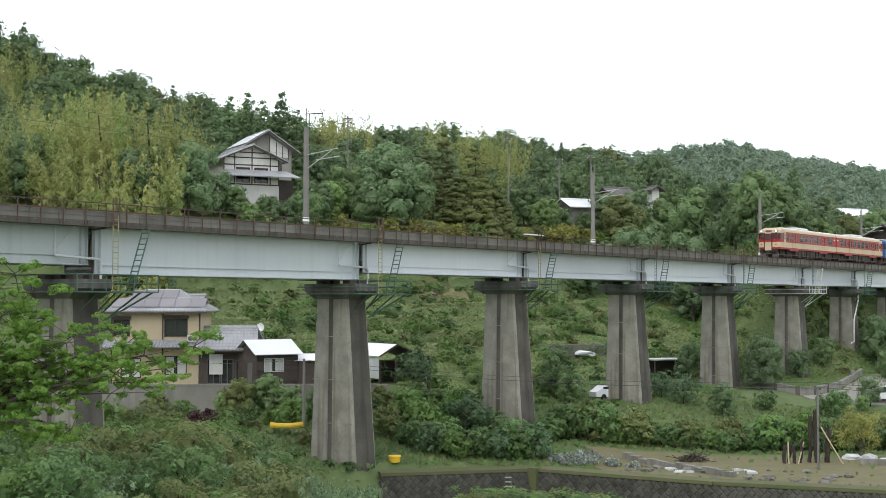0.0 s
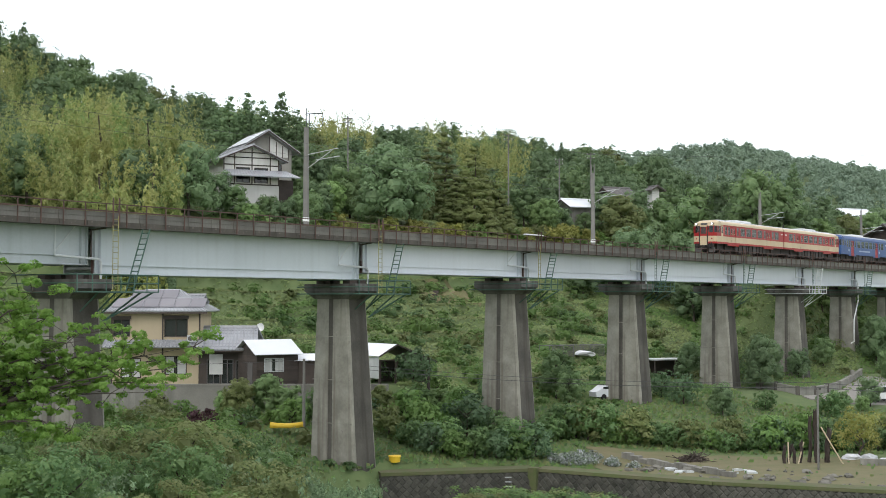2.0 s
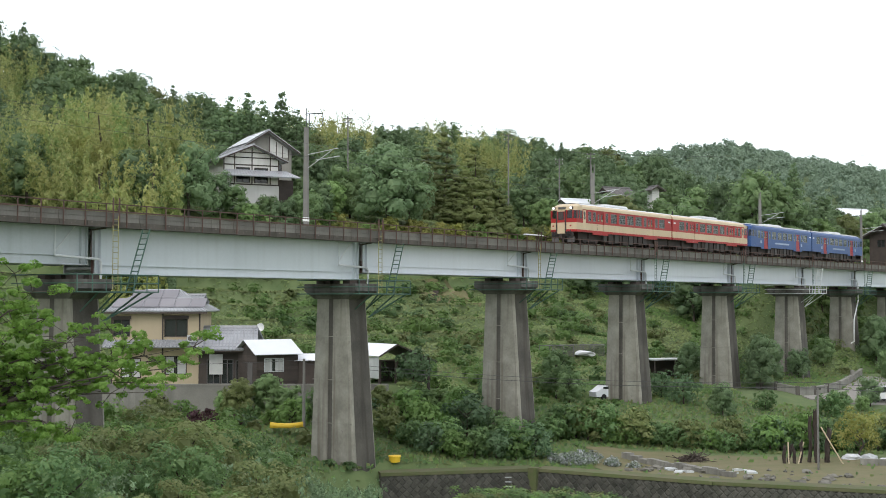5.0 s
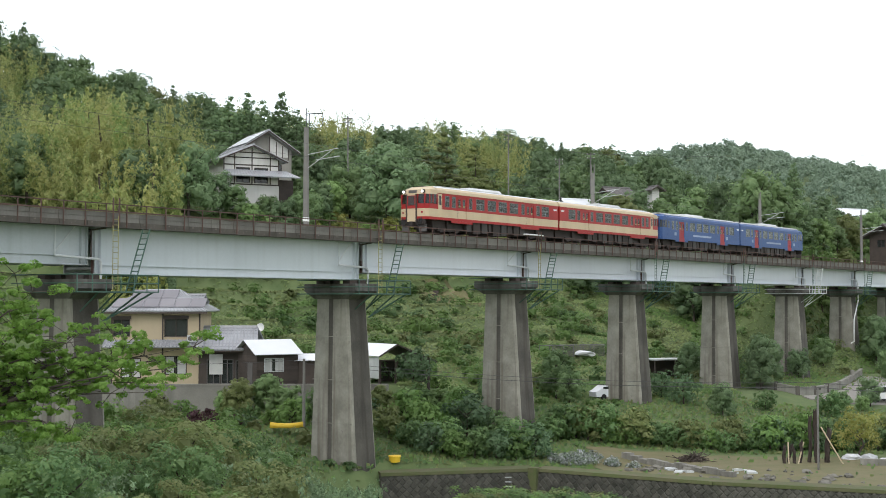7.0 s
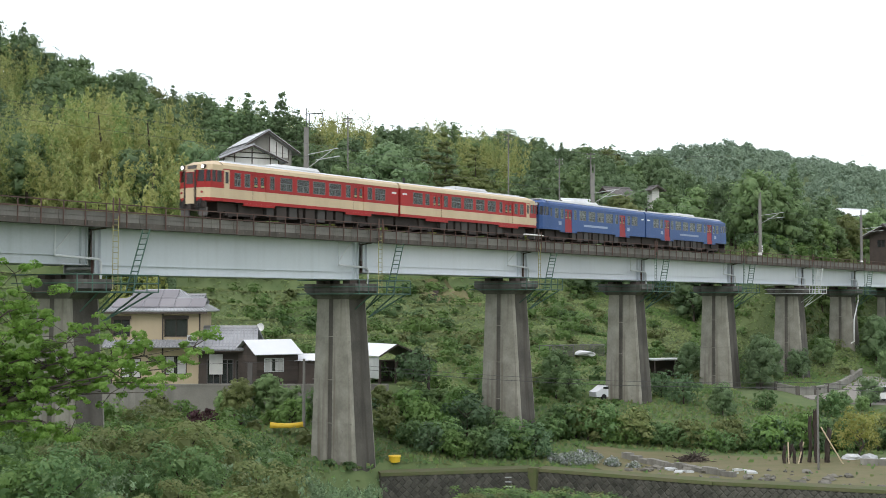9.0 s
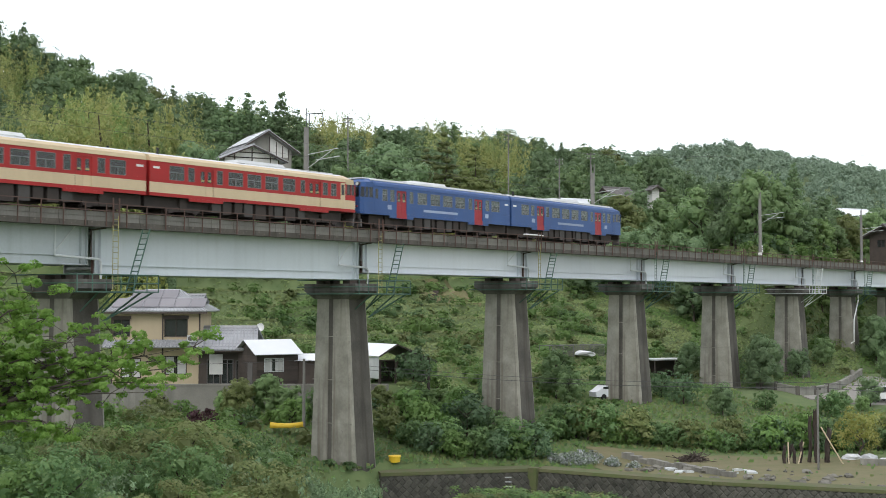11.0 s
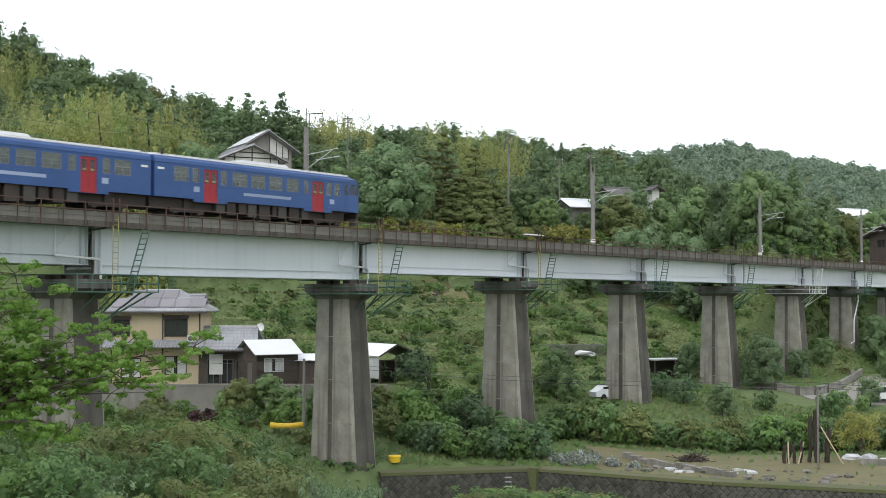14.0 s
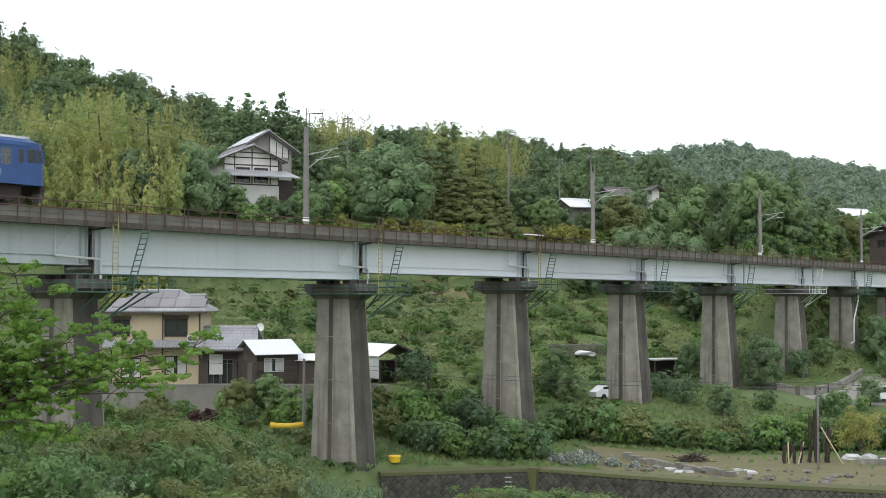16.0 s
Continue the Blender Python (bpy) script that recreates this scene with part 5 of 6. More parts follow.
    part("back_wall", boxes((-1.6, 3.8, 1.9, 2.0, 0, 2.0)), M_TIMBER, b)
    part("side_panel", boxes((-1.75, -1.68, -1.9, -0.3, 0.5, 2.45)), M_PALE, b, "pale corrugated side sheet")
    part("tie_beam", boxes((-1.6, 3.8, -1.85, -1.71, 2.05, 2.2)), M_TIMBER, b)
    bm = bmesh.new()
    loft(bm, [[(1.9, y, 1.9), (3.8, y, 1.9), (3.8, y, 2.05), (1.9, y, 2.75)] for y in (-1.75, -1.65)])
    part("gable_board", bm, M_TIMBER, b)
    part("stored_boards", boxes((2.0, 3.6, -1.72, -1.66, 0.0, 1.9)), M_TIMBER, b)
    slope(b, "roof", (-1.95, -2.3, 2.5), (-1.95, 3.0, 2.5), (0, 3.0, 3.55), (0, -2.3, 3.55), M_METALROOF, 0.07, "pale ribbed metal roof sheet")
    slope(b, "roof", (4.4, -2.3, 1.9), (4.4, 3.0, 1.9), (0, 3.0, 3.55), (0, -2.3, 3.55), M_GREYBOX, 0.07)
    part("barge_board", tubes(0.09, ((-1.95, -2.32, 2.5), (0, -2.32, 3.55)), ((0, -2.32, 3.55), (4.4, -2.32, 1.9)), seg=4), M_TIMBER, b)
    # dish and retaining wall
    dsh = thing("satellite_dish", pose(-17.0, 123.5, 5.5), "white satellite dish on a thin pole", "dish")
    part("pole", tubes(0.03, ((0, 0, 0), (0, 0, 5.0))), M_PALE, dsh)
    bm = bmesh.new()
    loft(bm, [[(r * math.cos(a), yo, 5.1 + r * math.sin(a)) for a in np.linspace(0, math.tau, 16, endpoint=False)] for r, yo in ((0.05, 0.0), (0.25, -0.04), (0.38, -0.12), (0.36, -0.14), (0.2, -0.06), (0.05, -0.03))])
    part("reflector", bm, M_WHITE, dsh)
    rw = thing("retaining_wall", pose(0, 117.0, 0), "grey concrete retaining wall below the house yard", "retaining wall", kind="structure")
    part("wall", wall_with_holes(-34, -4.8, 1.0, 5.62, [(-25.6, -24.4, 1.0, 4.6)], -0.25, 0.25), M_BLOCK, rw)
    part("coping", boxes((-34, -4.8, -0.32, 0.3, 5.624, 5.74)), M_BLOCK, rw)
    part("cellar_door", boxes((-25.6, -24.4, 0.1, 0.16, 1.0, 4.6)), M_TIMBER, rw, "dark recessed cellar door")


farmhouse()


def gabled(m, w, d, h, rise, wall, roof, label, timber=True, solar=False, windows=True):
    """A gable-fronted house: front gable on -y."""
    g = thing("house", m, label, "house")
    hw = w / 2
    wins = [(-hw * 0.55, -hw * 0.05, h * 0.45, h * 0.8), (hw * 0.1, hw * 0.6, h * 0.45, h * 0.8)] if windows else []
    part("wall", wall_with_holes(-hw, hw, -1.5, h, wins, 0, 0.15), wall, g)
    walls(g, wall, (-hw, -hw + 0.15, 0.15, d, -1.5, h), (hw - 0.15, hw, 0.15, d, -1.5, h), (-hw + 0.15, hw - 0.15, d - 0.15, d, -1.5, h))
    for a, b, lo, hi in wins:
        add_window(g, a, b, lo, hi, 0.0, 2)
    bm = bmesh.new()
    loft(bm, [[(-hw, y, h), (hw, y, h), (0, y, h + rise)] for y in (0.0, 0.15)])
    part("gable", bm, wall, g)
    e = 1.0
    k = rise / hw
    for sx in (-1, 1):
        q = ((sx * (hw + e), -e, h - k * e), (sx * (hw + e), d + 0.5, h - k * e), (0, d + 0.5, h + rise), (0, -e, h + rise))
        slope(g, "roof", *q, roof, 0.16)
        tile_rolls(g, *q, roof, 0.45, 0.08)
        part("barge_board", tubes(0.13, (q[0], q[3]), seg=4), M_TIMBER, g)
        if solar and sx < 0:
            f = [Vector(q[0]).lerp(Vector(q[3]), 0.3), Vector(q[1]).lerp(Vector(q[2]), 0.3), Vector(q[1]).lerp(Vector(q[2]), 0.9), Vector(q[0]).lerp(Vector(q[3]), 0.9)]
            f = [p + Vector((-0.1, 0, 0.3)) for p in f]
            slope(g, "solar_panel", *f, M_METALROOF, 0.05, "bright reflecting roof panel")
    part("ridge", tubes(0.22, ((0, -e, h + rise + 0.15), (0, d + 0.5, h + rise + 0.15)), seg=8), roof, g)
    if timber:
        for x in (-hw, -hw * 0.62, 0, hw * 0.66, hw - 0.16):
            zt = h + rise * (1 - abs(x) / hw) - 0.15
            part("timber_post", boxes((x, x + 0.16, -0.04, -0.004, h * 0.4, max(zt, h))), M_TIMBER, g)
        for z in (h * 0.4, h * 0.84, h + 0.05, h + rise * 0.45):
            ww = hw if z <= h else hw * (1 - (z - h) / rise)
            part("timber_beam", boxes((-ww, ww, -0.05, -0.042, z, z + 0.17)), M_TIMBER, g)
    return g


def hill_houses():
    a = gabled(pose(-27.0, 186, 26.9, 0, 0, 27), 8.2, 9, 6.2, 1.75, M_PLASTER, M_TILE, "white plastered timber-framed house with a grey tiled gable on the hill")
    q = ((-4.9, -1.9, 3.5), (6.6, -1.9, 3.5), (5.2, 0.1, 4.5), (-3.9, 0.1, 4.5))
    slope(a, "porch_roof", *q, M_TILE, 0.15)
    tile_rolls(a, *q, M_TILE, 0.45, 0.08)
    part("side_wing", boxes((3.7, 6.4, 0.4, 5, -1.5, 3.4)), M_TIMBER, a)
    # grey wall colour stands in for roof shade left of the white panel
    rear = gabled(pose(-26.3, 197, 29.6, 0, 0, 27), 7.8, 8, 6.2, 2.5, M_BLOCK, M_TILE, "tall house behind, wall grey for roof shade, with a panelled gable roof", False, True)
    bm = bmesh.new()
    loft(bm, [[(0.5, y, 5.0), (3.3, y, 5.0), (3.3, y, 6.3), (0.5, y, 8.0)] for y in (-0.03, -0.005)])
    part("plaster_panel", bm, M_PLASTER, rear, "white plaster panel under the gable")
    part("timber_post", boxes(*((x, x + 0.14, -0.05, -0.034, 4.6, 8.2 - 0.62 * x) for x in (0.3, 1.4, 2.4, 3.3))), M_TIMBER, rear)
    gabled(pose(21.5, 232, 27.4, 0, 0, -62), 4.0, 6.5, 2.4, 1.0, M_BLOCK, M_METALROOF, "low farm building with a pale roof among trees", False)
    gabled(pose(32.0, 258, 30.9, 0, 0, -62), 4, 5, 3.0, 1.2, M_TIMBER, M_GREYBOX, "dark timber building with a grey roof among trees", False)
    gabled(pose(41.2, 256, 32.4, 0, 0, 20), 1.6, 2, 2.4, 0.4, M_PLASTER, M_GREYBOX, "small white hut among trees on the hill", False, False, False)
    gabled(pose(111.0, 370, 33, 0, 0, -62), 7, 10, 4.0, 1.8, M_PLASTER, M_METALROOF, "far white house with a pale roof on the ridge foot", False)
    gabled(pose(72.0, 215, 20.2, 0, 0, -50), 6, 9, 3.6, 1.5, M_TIMBER, M_GREYBOX, "dark timber house beside the line", False)
    # gravestones below the hill house
    for k in range(6):
        x = -25.6 + k * 1.3
        g = thing("gravestone", pose(x, 181.5 + (k % 2) * 0.6, landf(x, 181.5) - 0.1), "grey stone grave marker on a plinth", "gravestone", "gravestones")
        part("plinth", boxes((-0.45, 0.45, -0.45, 0.45, 0, 0.6)), M_ROCK, g)
        part("stone", boxes((-0.2, 0.2, -0.2, 0.2, 0.6, 1.9 + 0.25 * (k % 3))), M_ROCK, g)


hill_houses()


# ---- poles and cables ----
def service_pole(x, y, z0, z1, r=0.14, arms=True, label="thin grey service pole with crossarms"):
    p = thing("service_pole", pose(x, y, 0), label, "pole")
    bm = bmesh.new()
    tube(bm, (0, 0, z0), (0, 0, z1), r, 8, r * 0.7)
    part("shaft", bm, M_POLE, p)
    if arms:
        for dz in (0.4, 1.1):
            part("crossarm", boxes((-0.75, 0.75, -0.05, 0.05, z1 - dz, z1 - dz + 0.1)), M_GREYBOX, p)
            for xx in (-0.6, 0, 0.6):
                part("insulator", tubes(0.05, ((xx, 0, z1 - dz + 0.1), (xx, 0, z1 - dz + 0.3))), M_WHITE, p)


for x, y, z1 in ((-11.2, 107, 8.4), (10.9, 220, 41.0), (-15.5, 215, 43.2), (20.7, 235, 38.5), (26.3, 235, 39.5)):
    service_pole(x, y, landf(x, y) - 0.5, z1, arms=y > 150)
lp = thing("service_pole", pose(28.9, 102.5, landf(28.9, 102.5)), "slim grey pole carrying cables over the garden", "pole")
part("shaft", tubes(0.085, ((0, 0, -0.4), (0, 0, 6.4)), seg=8), M_POLE, lp)
part("cable_clamp", boxes((-0.25, 0.25, -0.06, 0.06, 6.2, 6.32)), M_GREYBOX, lp)
lp = thing("street_lamp", pose(3.9, 212, landf(3.9, 212)), "small lamp post on the hillside path", "street lamp")
part("pole", tubes(0.07, ((0, 0, -0.4), (0, 0, 4.6)), seg=8), M_YELLOW, lp)
part("lamp_head", boxes((-0.25, 0.25, -0.2, 0.2, 4.6, 5.0)), M_WHITE, lp)


def cable(pts, r, label):
    bm = bmesh.new()
    for (p, q) in zip(pts, pts[1:]):
        n = 10
        for k in range(n):
            a, b = k / n, (k + 1) / n
            pa, pb = Vector(p).lerp(Vector(q), a), Vector(p).lerp(Vector(q), b)
            pa.z -= 2.4 * a * (1 - a)
            pb.z -= 2.4 * b * (1 - b)
            tube(bm, pa, pb, r, 4)
    solid("cable", bm, M_WIRE, label, "cable", None, "service cables")


cable([(-11.2, 107, 8.0), (28.5, 102.5, 6.4), (62, 96, 6.4)], 0.028, "thin black service cable sagging across the valley")
cable([(-11.2, 107, 8.3), (28.5, 102.6, 6.75), (62, 96, 6.9)], 0.022, "thin black service cable sagging across the valley")
cable([(-40, 112, 8.6), (-11.2, 107, 8.3)], 0.02, "thin black service cable past the house")
for dx in (-0.6, 0.6):
    cable([(-15.5 + dx, 215, 43), (10.9 + dx, 220, 40.8), (26.3 + dx, 235, 39.3), (90, 250, 41)], 0.02, "thin power cable along the hillside")


# ---- canal wall, garden and road ----
def canal():
    w = thing("canal_wall", Matrix(), "dark mossy stone-pitched canal wall with a grassy top", "canal wall", kind="structure")
    pts = [(-4.6, 98.4), (7, 101.2), (19, 93.8), (34, 87.8), (60, 77.8)]
    rng = np.random.default_rng(3)
    stones = []
    for (xa, ya), (xb, yb) in zip(pts, pts[1:]):
        a, b = Vector((xa, ya, 0)), Vector((xb, yb, 0))
        d = (b - a).normalized()
        n = Vector((d.y, -d.x, 0))
        ln = (b - a).length
        m = Matrix(((d.x, -n.x, 0, xa), (d.y, -n.y, 0, ya), (0, 0, 1, 0), (0, 0, 0, 1)))
        bm = bmesh.new()
        loft(bm, [[m @ Vector((x, 0.0, 0.1)), m @ Vector((x, 1.4, 0.1)), m @ Vector((x, 1.4, -2.2)), m @ Vector((x, -0.45, -2.2))] for x in (0, ln)])
        part("backing", bm, M_STONE, w)
        bm = bmesh.new()
        loft(bm, [[m @ Vector((x, -0.14, 0.1)), m @ Vector((x, 1.6, 0.14)), m @ Vector((x, 1.6, 0.36)), m @ Vector((x, -0.1, 0.34))] for x in (0, ln)])
        part("coping", bm, M_MOSS, w, "moss-grown concrete coping")
        if xa == 7:
            part("buttress", post_box(m, (-0.35, 0.35, -0.55, 0.3, -2.2, 0.42)), M_MOSS, w)
        # pitched diamond stones
        s, row = 0.46, 0
        z = -0.1
        while z > -2.0:
            x = 0.25 * (row % 2)
            while x < ln - 0.2:
                yface = -0.02 - 0.45 * (0.1 - z) / 2.3
                stones.append((m, x + 0.2, yface, z, 0.26 + 0.03 * rng.random()))
                x += 0.56
            z -= 0.28
            row += 1
    bm = bmesh.new()
    v = [bm.verts.new(c) for c in ((-1, 0, 0), (0, 0, -1), (1, 0, 0), (0, 0, 1), (-0.75, -0.2, 0), (0, -0.2, -0.75), (0.75, -0.2, 0), (0, -0.2, 0.75))]
    for k in range(4):
        bm.faces.new((v[k], v[(k + 1) % 4], v[4 + (k + 1) % 4], v[4 + k]))
    bm.faces.new(v[4:])
    me = to_mesh("stone", bm, M_STONE)
    bm = bmesh.new()
    for k, (m, x, y, z, r) in enumerate(stones):
        mm = m @ pose(x, y - 0.01, z) @ Matrix.Diagonal((r, 0.35, r, 1))
        if k < 290:
            ob = part("stone", me, None, w)
            ob.matrix_basis = mm
        else:
            vv = [bm.verts.new(mm @ q.co) for q in me.vertices]
            for p in me.polygons:
                bm.faces.new([vv[i] for i in p.vertices])
    part("stones", bm, M_STONE, w)["kind"] = "stuff"
    st = thing("rung_ladder", pose(4.9, 100.1, 0), "pale steel rungs set in the canal wall", "rungs")
    for k in range(4):
        part("rung", tubes(0.03, ((-0.25, 0, -0.2 - 0.35 * k), (0.25, 0, -0.2 - 0.35 * k))), M_PALE, st)


def post_box(m, dims):
    bm = bmesh.new()
    box(bm, *dims, m=m)
    return bm


canal()


def rock_mesh(rng, name="rock"):
    bm = bmesh.new()
    bmesh.ops.create_icosphere(bm, subdivisions=2, radius=1)
    off = rng.random(3) * 50
    for v in bm.verts:
        v.co *= 0.75 + 0.5 * noise.noise(v.co * 1.3 + Vector(off)) + 0.12 * noise.noise(v.co * 4)
    return to_mesh(name, bm, M_ROCK)


def garden():
    rng = np.random.default_rng(21)
    # bare soil beds
    bm = bmesh.new()
    n = 26
    grid = {}
    for i in range(n + 1):
        for j in range(9):
            x, y = 12 + 30 * i / n, 0
            y0, y1 = canal_y(x) + 2.6, 113 - 0.12 * (x - 12)
            yy = y0 + (y1 - y0) * j / 8 + 0.5 * math.sin(x * 1.3 + j)
            grid[i, j] = bm.verts.new((x + 0.4 * math.sin(j * 2.1), yy, landf(x, yy) + 0.05 + 0.03 * rng.random()))
    for i in range(n):
        for j in range(8):
            bm.faces.new((grid[i, j], grid[i + 1, j], grid[i + 1, j + 1], grid[i, j + 1]))
    solid("garden_soil", bm, M_DIRT, "bare brown garden soil with thin grass", "soil", kind="structure", smooth=True)
    meshes = [rock_mesh(rng) for _ in range(5)]
    for k in range(64):
        x, y = 14 + 17 * rng.random(), 0
        y = canal_y(x) + 2.5 + 8 * rng.random()
        s = 0.14 + 0.5 * rng.random() ** 3
        r = solid("rock", meshes[k % 5], None, "rough grey garden rock lying on soil", "rock", pose(x, y, landf(x, y) + 0.1, 0, 0, k * 47) @ Matrix.Diagonal((s * 1.3, s, s * 0.7, 1)), "garden rocks")
    # low edging of squared blocks
    e = thing("block_edging", Matrix(), "low row of squared grey stone blocks edging the bed", "edging", kind="structure")
    me = to_mesh("block", boxes((-0.5, 0.5, -0.25, 0.25, 0, 0.55)), M_BLOCK)
    for k in range(12):
        x, y = 15.0 + 0.56 * k, 108.0 - 0.86 * k
        ob = part("block", me, None, e)
        ob.matrix_basis = pose(x, y, landf(x, y) - 0.07 * (k * 7 % 3), 3 * math.sin(k), 2 * math.sin(k * 5), -57 + 9 * math.sin(k * 3))
    for k in range(9):
        x, y = 17.5 + 1.0 * rng.random() * 6, 100 + 2.5 * rng.random()
        solid("paving_slab", boxes((-0.4, 0.4, -0.3, 0.3, 0, 0.16)), M_PALE, "loose pale paving slab on the soil", "slab", pose(x, y, landf(x, y) + 0.04, 0, 4, k * 50), "loose slabs")
    # brushwood heap
    bm = bmesh.new()
    for k in range(90):
        a, q = rng.random() * math.tau, rng.random()
        c = Vector((math.cos(a) * q * 1.2, math.sin(a) * q * 0.8, 0.1 + 0.7 * (1 - q) * rng.random()))
        d = Vector(rng.normal(size=3) * (0.6, 0.6, 0.2))
        tube(bm, c - d, c + d, 0.03, 4)
    solid("brushwood_heap", bm, M_BARK, "heap of cut brown brushwood on the soil", "brushwood", pose(20.3, 108, landf(20.3, 108)))
    # old charred trunks standing in the garden
    for k, (x, y, h, r) in enumerate(((27.3, 106.5, 1.35, 0.17), (27.8, 107.2, 1.15, 0.14), (28.2, 106.4, 1.5, 0.16), (28.65, 106.8, 1.75, 0.17), (29.55, 107.2, 3.7, 0.17), (30.3, 107.6, 4.1, 0.22), (30.85, 107.2, 2.6, 0.24), (30.0, 106.8, 2.3, 0.2), (31.2, 107.6, 1.7, 0.16))):
        bm = bmesh.new()
        rings = []
        for j in range(9):
            cx, cy, z = 0.04 * math.sin(j * 1.1 + k) + 0.03 * j * math.sin(k * 2.3), 0.04 * math.cos(j * 1.4 + k), -0.3 + (h + 0.3) * j / 8
            rings.append([(cx + (r * (0.85 + 0.22 * math.sin(j * 1.9 + k + 2 * i) - 0.012 * j) + (0.12 if j == 0 else 0)) * math.cos(i * math.tau / 10), cy + r * (0.85 + 0.2 * math.sin(j * 1.3 + 3 * i) - 0.012 * j) * math.sin(i * math.tau / 10), z + (0.25 * math.sin(i * 2) if j == 8 else 0)) for i in range(10)])
        loft(bm, rings)
        solid("dead_trunk", bm, M_CHAR, "dark dead tree trunk standing upright", "trunk", pose(x, y, landf(x, y)), "dead trunks")
    for x0, x1 in ((30.4, 32.0), (27.75, 27.6), (29.0, 28.3)):
        solid("prop", tubes(0.06, ((x0, 107, 2.9 if x0 > 30 else 1.7), (x1, 106.2, -0.1))), M_BEIGE, "pale wooden prop leaning on dead trunks", "prop")
    for x, y, s, lb in ((33.6, 109.5, 0.8, "crumpled white plastic sheet on the ground"), (35.2, 110, 0.7, "crumpled white plastic sheet on the ground"), (35.8, 107.5, 0.6, "crumpled white plastic sheet on the ground")):
        solid("plastic_sheet", rock_mesh(rng, "plastic_sheet"), None, lb, "sheet", pose(x, y, landf(x, y) + 0.1) @ Matrix.Diagonal((s * 1.4, s, s * 0.6, 1)), "plastic sheets").data.materials[0] = M_TARP
    # low stone terrace walls at the garden's right end
    tw = thing("terrace_wall", Matrix(), "low dry stone terrace wall in the garden", "terrace wall", kind="structure")
    for k in range(16):
        x, y = 33.6 + 0.75 * k, 105.5 - 0.2 * k
        ob = part("stone", me, None, tw)
        ob.matrix_basis = pose(x, y, landf(x, y), 0, 0, -14 + 5 * math.sin(k))
    # yellow boat hull, bucket, planters
    bm = bmesh.new()
    secs = []
    for f in np.linspace(0, 1, 9):
        wd = 0.5 * math.sin(math.pi * (0.12 + 0.8 * f)) ** 0.6
        hh = 0.42 + 0.12 * (2 * f - 1) ** 2
        secs.append([(-1.3 + 2.6 * f, -wd, 0.1), (-1.3 + 2.6 * f, -wd * 0.6, hh), (-1.3 + 2.6 * f, wd * 0.6, hh), (-1.3 + 2.6 * f, wd, 0.1)])
    loft(bm, secs)
    solid("boat", bm, M_PLASTIC, "small yellow plastic boat turned upside down", "boat", pose(-12.3, 104.5, landf(-12.3, 104.5) + 0.45, 0, 0, 8), smooth=True)
    bm = bmesh.new()
    tube(bm, (0, 0, 0), (0, 0, 0.42), 0.4, 14, 0.46)
    tube(bm, (0, 0, 0.42), (0, 0, 0.5), 0.5, 14, 0.46)
    solid("tub", bm, M_PLASTIC, "yellow plastic tub on the canal bank", "tub", pose(-3.65, 100.7, landf(-3.65, 100.7)))
    # road with its kerb wall
    upper = [(40.6, 150.2), (42.9, 152.1), (45.1, 154.6), (47.3, 157.4), (51.9, 166.9), (56.8, 178.6)]
    lower = [(41.2, 149.2), (43.8, 149.7), (47.4, 150.6), (52.0, 153.2), (58.0, 162.0), (64.0, 174.0)]
    bm = bmesh.new()
    prev = None
    for ua, ub in zip(zip(upper, lower), list(zip(upper, lower))[1:]):
        for f in (0, 0.25, 0.5, 0.75):
            row = []
            for g in np.linspace(0, 1, 7):
                a, b = Vector(ua[0]).lerp(Vector(ub[0]), f), Vector(ua[1]).lerp(Vector(ub[1]), f)
                p = a.lerp(b, g)
                row.append(bm.verts.new((p.x, p.y, landf(p.x, p.y) + 0.14)))
            if prev:
                for k in range(6):
                    bm.faces.new((prev[k], prev[k + 1], row[k + 1], row[k]))
            prev = row
    ret = bmesh.ops.extrude_face_region(bm, geom=bm.faces[:])
    for v in ret["geom"]:
        if isinstance(v, bmesh.types.BMVert):
            v.co.z -= 0.3
    solid("road", bm, M_ROAD, "pale concrete lane curving under the viaduct", "road", kind="structure")
    kw = thing("lane_wall", Matrix(), "grey concrete parapet wall along the curving lane", "wall", kind="structure")
    wp = [(36.5, 154.6), (38.2, 152.4), (40.25, 150.9), (42.6, 152.6), (44.8, 155.1), (47.0, 157.9), (49.4, 162.4), (51.6, 167.4), (54.0, 173.0), (56.4, 179.0)]
    for k, ((xa, ya), (xb, yb)) in enumerate(zip(wp, wp[1:])):
        n = Vector((yb - ya, xa - xb, 0)).normalized() * 0.14
        for lo, hi, grow, name in ((-0.6, 0.75, 1.0, "wall_panel"), (0.753, 0.9, 1.5, "coping")):
            secs = []
            for x, y in ((xa, ya), (xb, yb)):
                z, o = landf(x, y), n * grow
                secs.append([(x + o.x, y + o.y, z + lo), (x - o.x, y - o.y, z + lo), (x - o.x, y - o.y, z + hi), (x + o.x, y + o.y, z + hi)])
            bm = bmesh.new()
            loft(bm, secs)
            part(name, bm, M_BLOCK, kw)
        if k:
            part("wall_post", boxes((xa - 0.22, xa + 0.22, ya - 0.22, ya + 0.22, landf(xa, ya) - 0.6, landf(xa, ya) + (1.0 if k != 7 else 1.45))), M_FACING if k < 5 else M_BLOCK, kw)
    # bare earth bank with plank steps behind the viaduct
    rows = []
    for j in range(12):
        y = 187 + 0.75 * j
        rows.append([(x + 0.5 * math.sin(j * 1.7 + x), y, landf(x, y) + 0.12 + 0.05 * rng.random()) for x in np.linspace(-2.8, 5.5 - 0.3 * j, 9)])
    bm = bmesh.new()
    vs = [[bm.verts.new(p) for p in r] for r in rows]
